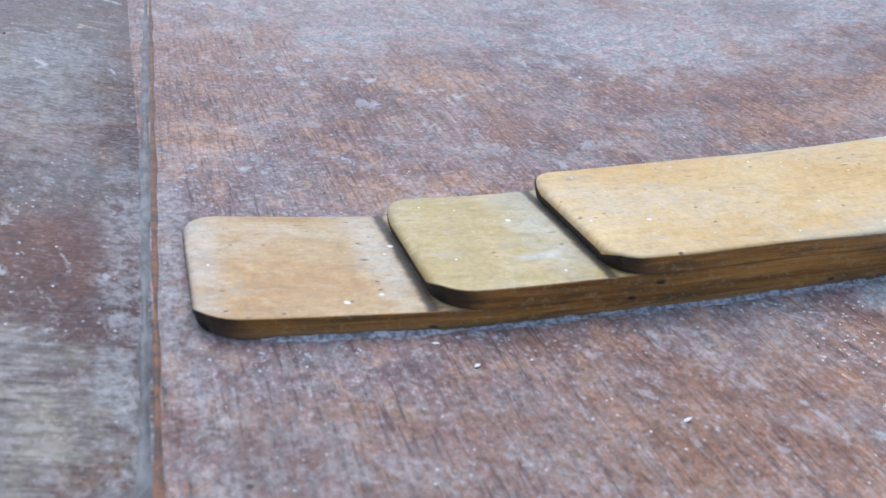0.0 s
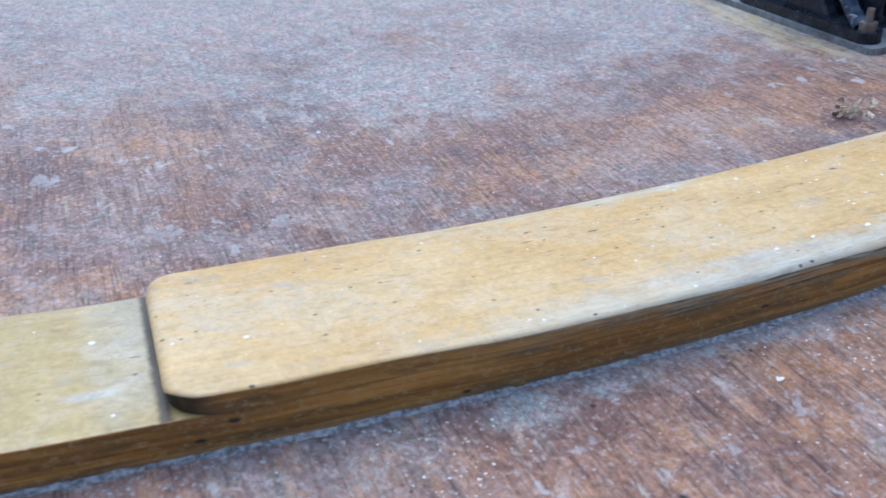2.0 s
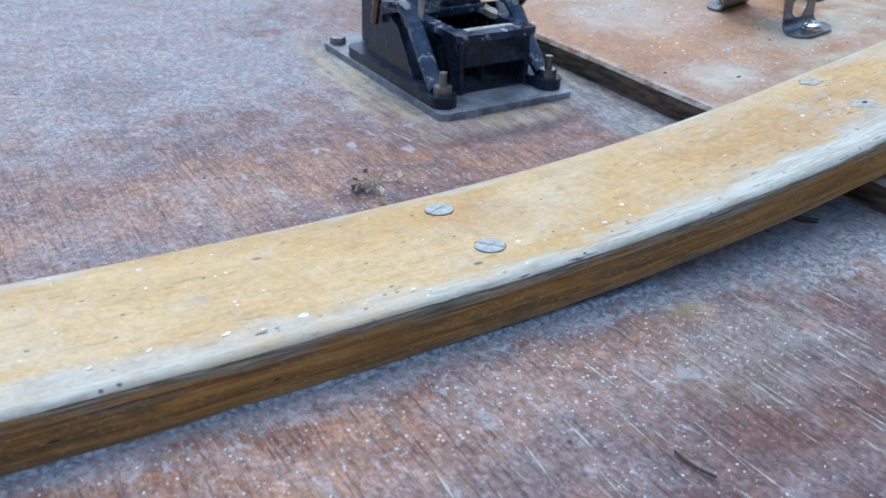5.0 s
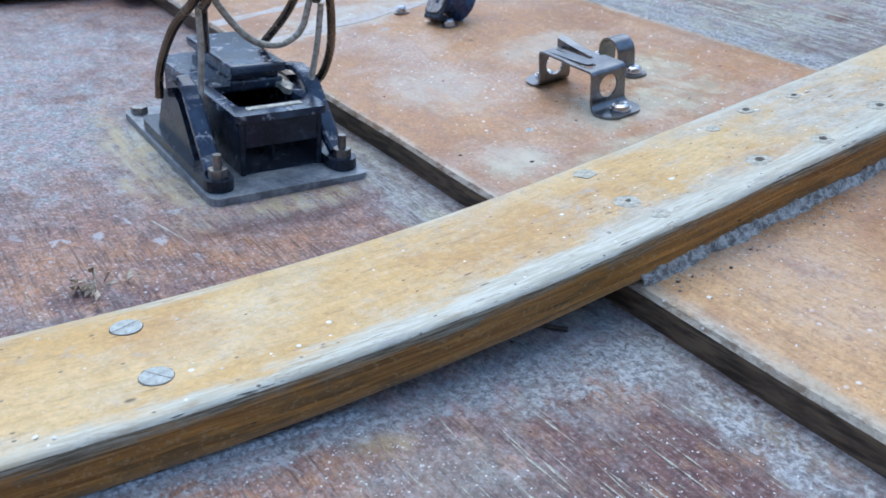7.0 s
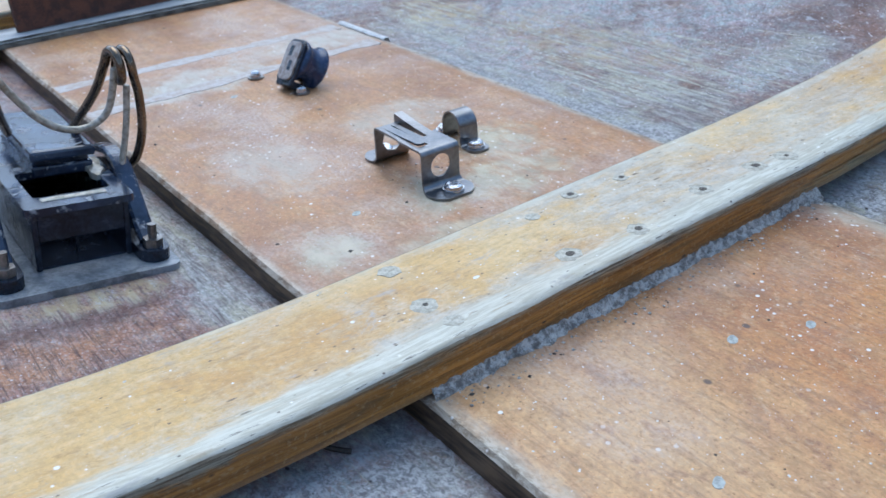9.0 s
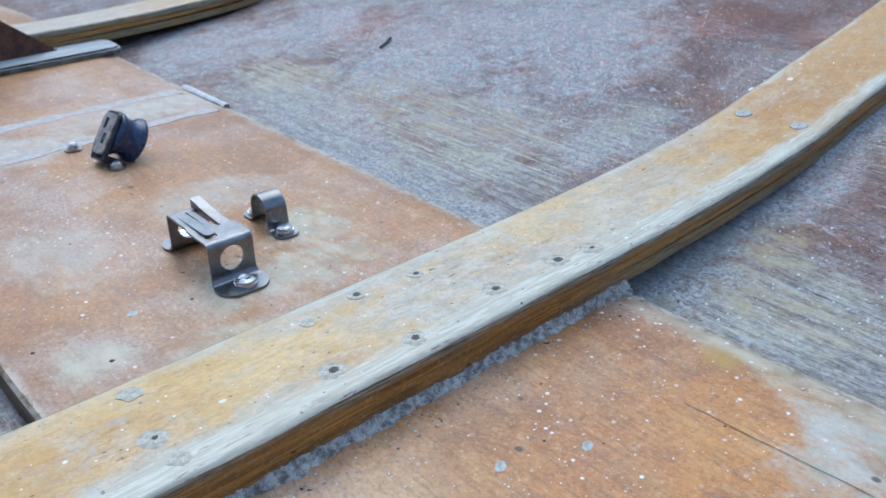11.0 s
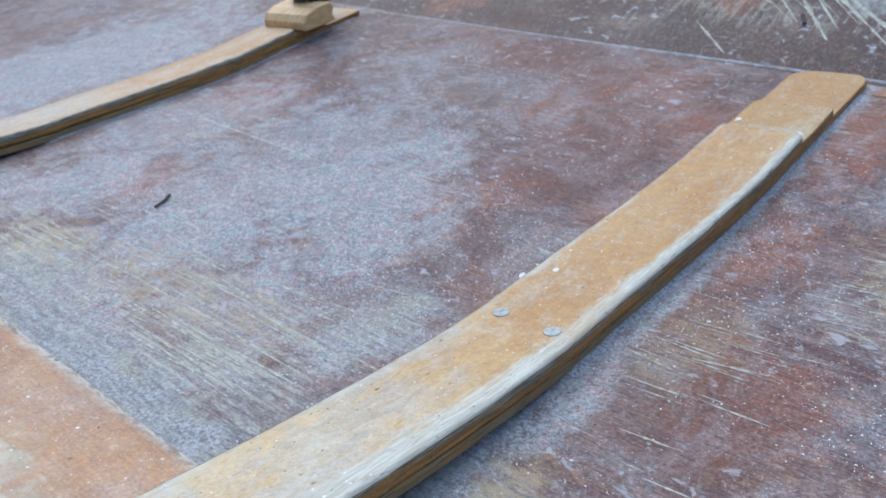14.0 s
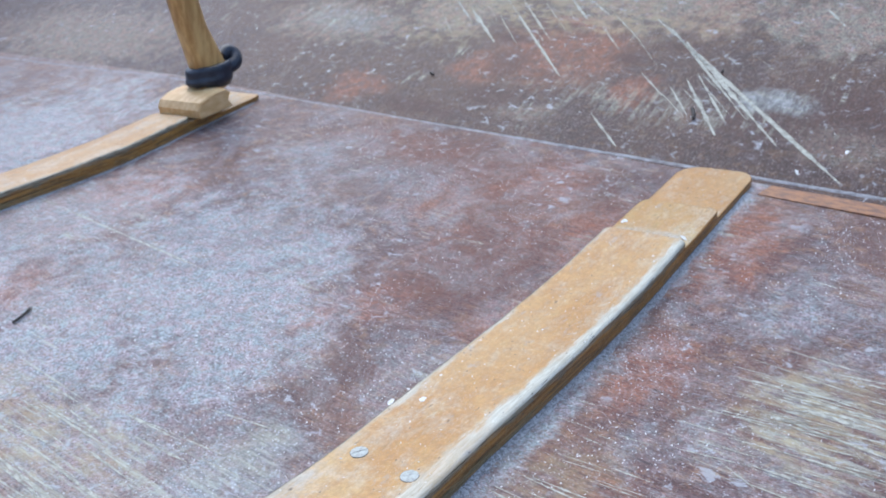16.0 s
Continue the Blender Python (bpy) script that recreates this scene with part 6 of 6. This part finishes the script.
grit("salt_grit", 420, on_top, (0.0002, 0.0007), MAT_FLAKE, "white salt crumbs on the rib", 6)
grit("dirt_crumbs", 500, on_floor(-0.55, 0.6, -0.14, 0.3, 6.0), (0.0003, 0.0011), MAT_TWIG, "dark dirt crumbs on the planking", 7)
grit("dirt_crumbs", 110, on_keel, (0.0003, 0.0013), MAT_TWIG, "dark dirt crumbs on the keelson", 8)


def under_clip(rr):
    x, y = -0.008 + rr.gauss(0, 0.008), 0.112 + rr.gauss(0, 0.012)
    return x, y, rise(y)


def by_bedding(rr):
    return rr.uniform(-0.085, 0.088), -0.0012 - abs(rr.gauss(0, 0.0042)), rise(-0.003)


def by_rib(x0, x1):
    def place(rr):
        x, y = rr.uniform(x0, x1), -0.0012 - abs(rr.gauss(0, 0.004))
        return (x, y, floor_z(x, y)) if noise.noise((x * 60, 4.0, 0)) > rr.uniform(-0.5, 0.3) else None
    return place


grit("bedding_crumbs", 420, by_bedding, (0.0002, 0.0009), MAT_CAULK, "pale crumbs fallen from the bedding", 10)
grit("dirt_crumbs", 22, by_bedding, (0.0003, 0.0012), MAT_TWIG, "dark dirt crumbs by the bedding", 11)
grit("dust_crumbs", 1500, by_rib(-0.50, -0.10), (0.0002, 0.0009), MAT_DUST, "grey dust crumbs along the rib", 12)
grit("dust_crumbs", 1800, by_rib(0.11, 0.53), (0.0002, 0.0011), MAT_DUST, "grey dust crumbs along the rib", 13)
grit("dirt_crumbs", 90, under_clip, (0.0002, 0.0009), MAT_TWIG, "dark dirt crumbs gathered under the clip", 9)


# ---- scratches down to pale wood ----
def scratch(a, b, width, seed):
    verts, faces = [], []
    n = 60
    d = Vector((b[0] - a[0], b[1] - a[1])).normalized()
    for i in range(n + 1):
        u = i / n
        x, y = a[0] + (b[0] - a[0]) * u, a[1] + (b[1] - a[1]) * u
        w = width * (0.2 + 0.8 * math.sin(math.pi * min(max(u, 0.03), 0.97))) * max(0.03, 0.66 + 0.6 * noise.noise((u * 7, seed, 0)) + 0.5 * noise.noise((u * 24, seed, 3)))
        for s in (-1, 1):
            px, py = x - s * d.y * w, y + s * d.x * w
            verts.append((px, py, surface(px, py) + 0.00015))
    faces = [(2 * i, 2 * i + 1, 2 * i + 3, 2 * i + 2) for i in range(n)]
    return verts, faces


def scratches(name, rows, label):
    verts, faces = [], []
    for i, (ax, ay, bx, by, w) in enumerate(rows):
        v, f = scratch((ax, ay), (bx, by), w, i + 0.5)
        faces += [tuple(k + len(verts) for k in q) for q in f]
        verts += v
    return tagged(mesh_object(name, verts, faces, MAT_SCRATCH), label, "scratches", "", "stuff")


MAT_SCRATCH = plain("pale_scratched_wood", (0.27, 0.25, 0.20), (0.55, 0.54, 0.45), (520, 260, 300), 0.7)


def strokes(count, cx, cy, sx, sy, length, lean, width, seed):
    """A brush of near-parallel scratches round a place, mostly along the boat."""
    rr = random.Random(seed)
    out = []
    for _ in range(count):
        x, y, l = rr.gauss(cx, sx), rr.gauss(cy, sy), length * rr.uniform(0.3, 1.0)
        k = lean + rr.gauss(0, 0.05)
        out.append((x - k * l / 2, y + l / 2, x + k * l / 2, y - l / 2, width * rr.uniform(0.3, 1.0)))
    return out


scratches("scratches", [(0.6999, 0.1452, 0.5571, -0.0460, 0.0022), (0.6746, 0.1083, 0.5790, 0.0001, 0.0026), (0.690, 0.128, 0.600, 0.030, 0.0013), (0.6327, 0.0882, 0.5801, 0.0427, 0.0022), (0.640, 0.083, 0.592, 0.040, 0.0013), (0.622, 0.096, 0.595, 0.070, 0.0012),
                        (0.7108, 0.3031, 0.6178, 0.1894, 0.0020), (0.7108, 0.285, 0.660, 0.225, 0.0011), (0.6937, 0.3335, 0.6495, 0.2758, 0.0020), (0.5832, 0.1407, 0.5546, 0.1037, 0.0013), (0.705, 0.36, 0.675, 0.32, 0.0015), (0.72, 0.24, 0.69, 0.205, 0.0014), (0.72, 0.22, 0.70, 0.19, 0.0011), (0.73, 0.02, 0.71, 0.0, 0.0014)]
          + strokes(14, 0.68, 0.22, 0.03, 0.10, 0.05, -0.85, 0.0007, 31) + strokes(8, 0.62, 0.06, 0.02, 0.03, 0.04, -0.8, 0.0007, 32), "pale scratches through the varnish of the side")
scratches("scratches", strokes(65, 0.352, -0.102, 0.020, 0.016, 0.045, 0.12, 0.0008, 33) + strokes(40, 0.152, 0.155, 0.022, 0.06, 0.07, 0.03, 0.0009, 34) + strokes(26, 0.25, -0.035, 0.03, 0.018, 0.03, 0.08, 0.0007, 35) + strokes(16, 0.155, 0.31, 0.02, 0.03, 0.05, 0.02, 0.0009, 36), "bunches of fine pale scratches in the bottom's varnish")
scratches("scratches", strokes(34, -0.135, -0.055, 0.02, 0.02, 0.022, 0.05, 0.0005, 37) + strokes(90, -0.17, -0.045, 0.04, 0.018, 0.014, 0.03, 0.00035, 39) + strokes(20, -0.27, -0.05, 0.04, 0.015, 0.018, -0.05, 0.0004, 38), "fine pale scratches in the bottom's varnish")
scratches("scratches", [(0.311, 0.4525, 0.3025, 0.246, 0.0011), (0.370, -0.066, 0.368, -0.122, 0.0009), (0.358, -0.078, 0.355, -0.13, 0.0012), (0.345, -0.085, 0.342, -0.135, 0.0009), (0.38, -0.06, 0.377, -0.11, 0.0006),
                        (0.13, 0.20, 0.128, 0.09, 0.0010), (0.142, 0.19, 0.139, 0.10, 0.0012), (0.153, 0.15, 0.151, 0.085, 0.0009), (0.126, 0.16, 0.123, 0.10, 0.0008),
                        (0.2432, -0.0056, 0.2409, -0.0314, 0.0007), (0.2517, -0.0342, 0.2589, -0.0646, 0.0011), (0.2578, -0.0195, 0.2595, -0.0483, 0.0005), (0.3062, -0.0749, 0.2986, -0.0921, 0.0007), (0.2753, -0.0643, 0.2781, -0.0808, 0.0005), (0.3039, -0.0571, 0.3098, -0.0870, 0.0005), (0.3708, -0.0559, 0.3731, -0.0999, 0.0006), (0.3325, -0.0510, 0.3406, -0.0916, 0.0007), (0.1531, 0.2423, 0.1540, 0.1355, 0.0008), (0.1431, 0.1732, 0.1456, 0.0787, 0.0010), (0.1500, 0.3259, 0.1531, 0.2423, 0.0009)], "pale scratches through the varnish of the bottom")
scratches("scratches", [(-0.270, -0.036, -0.2685, -0.054, 0.0006), (-0.275, -0.034, -0.2735, -0.044, 0.0006), (-0.31, -0.045, -0.311, -0.060, 0.0006), (-0.292, -0.040, -0.290, -0.048, 0.0004),
                        (-0.18, 0.10, -0.186, 0.122, 0.0005), (-0.30, 0.21, -0.305, 0.235, 0.0009)], "pale scratches through the varnish of the bottom")
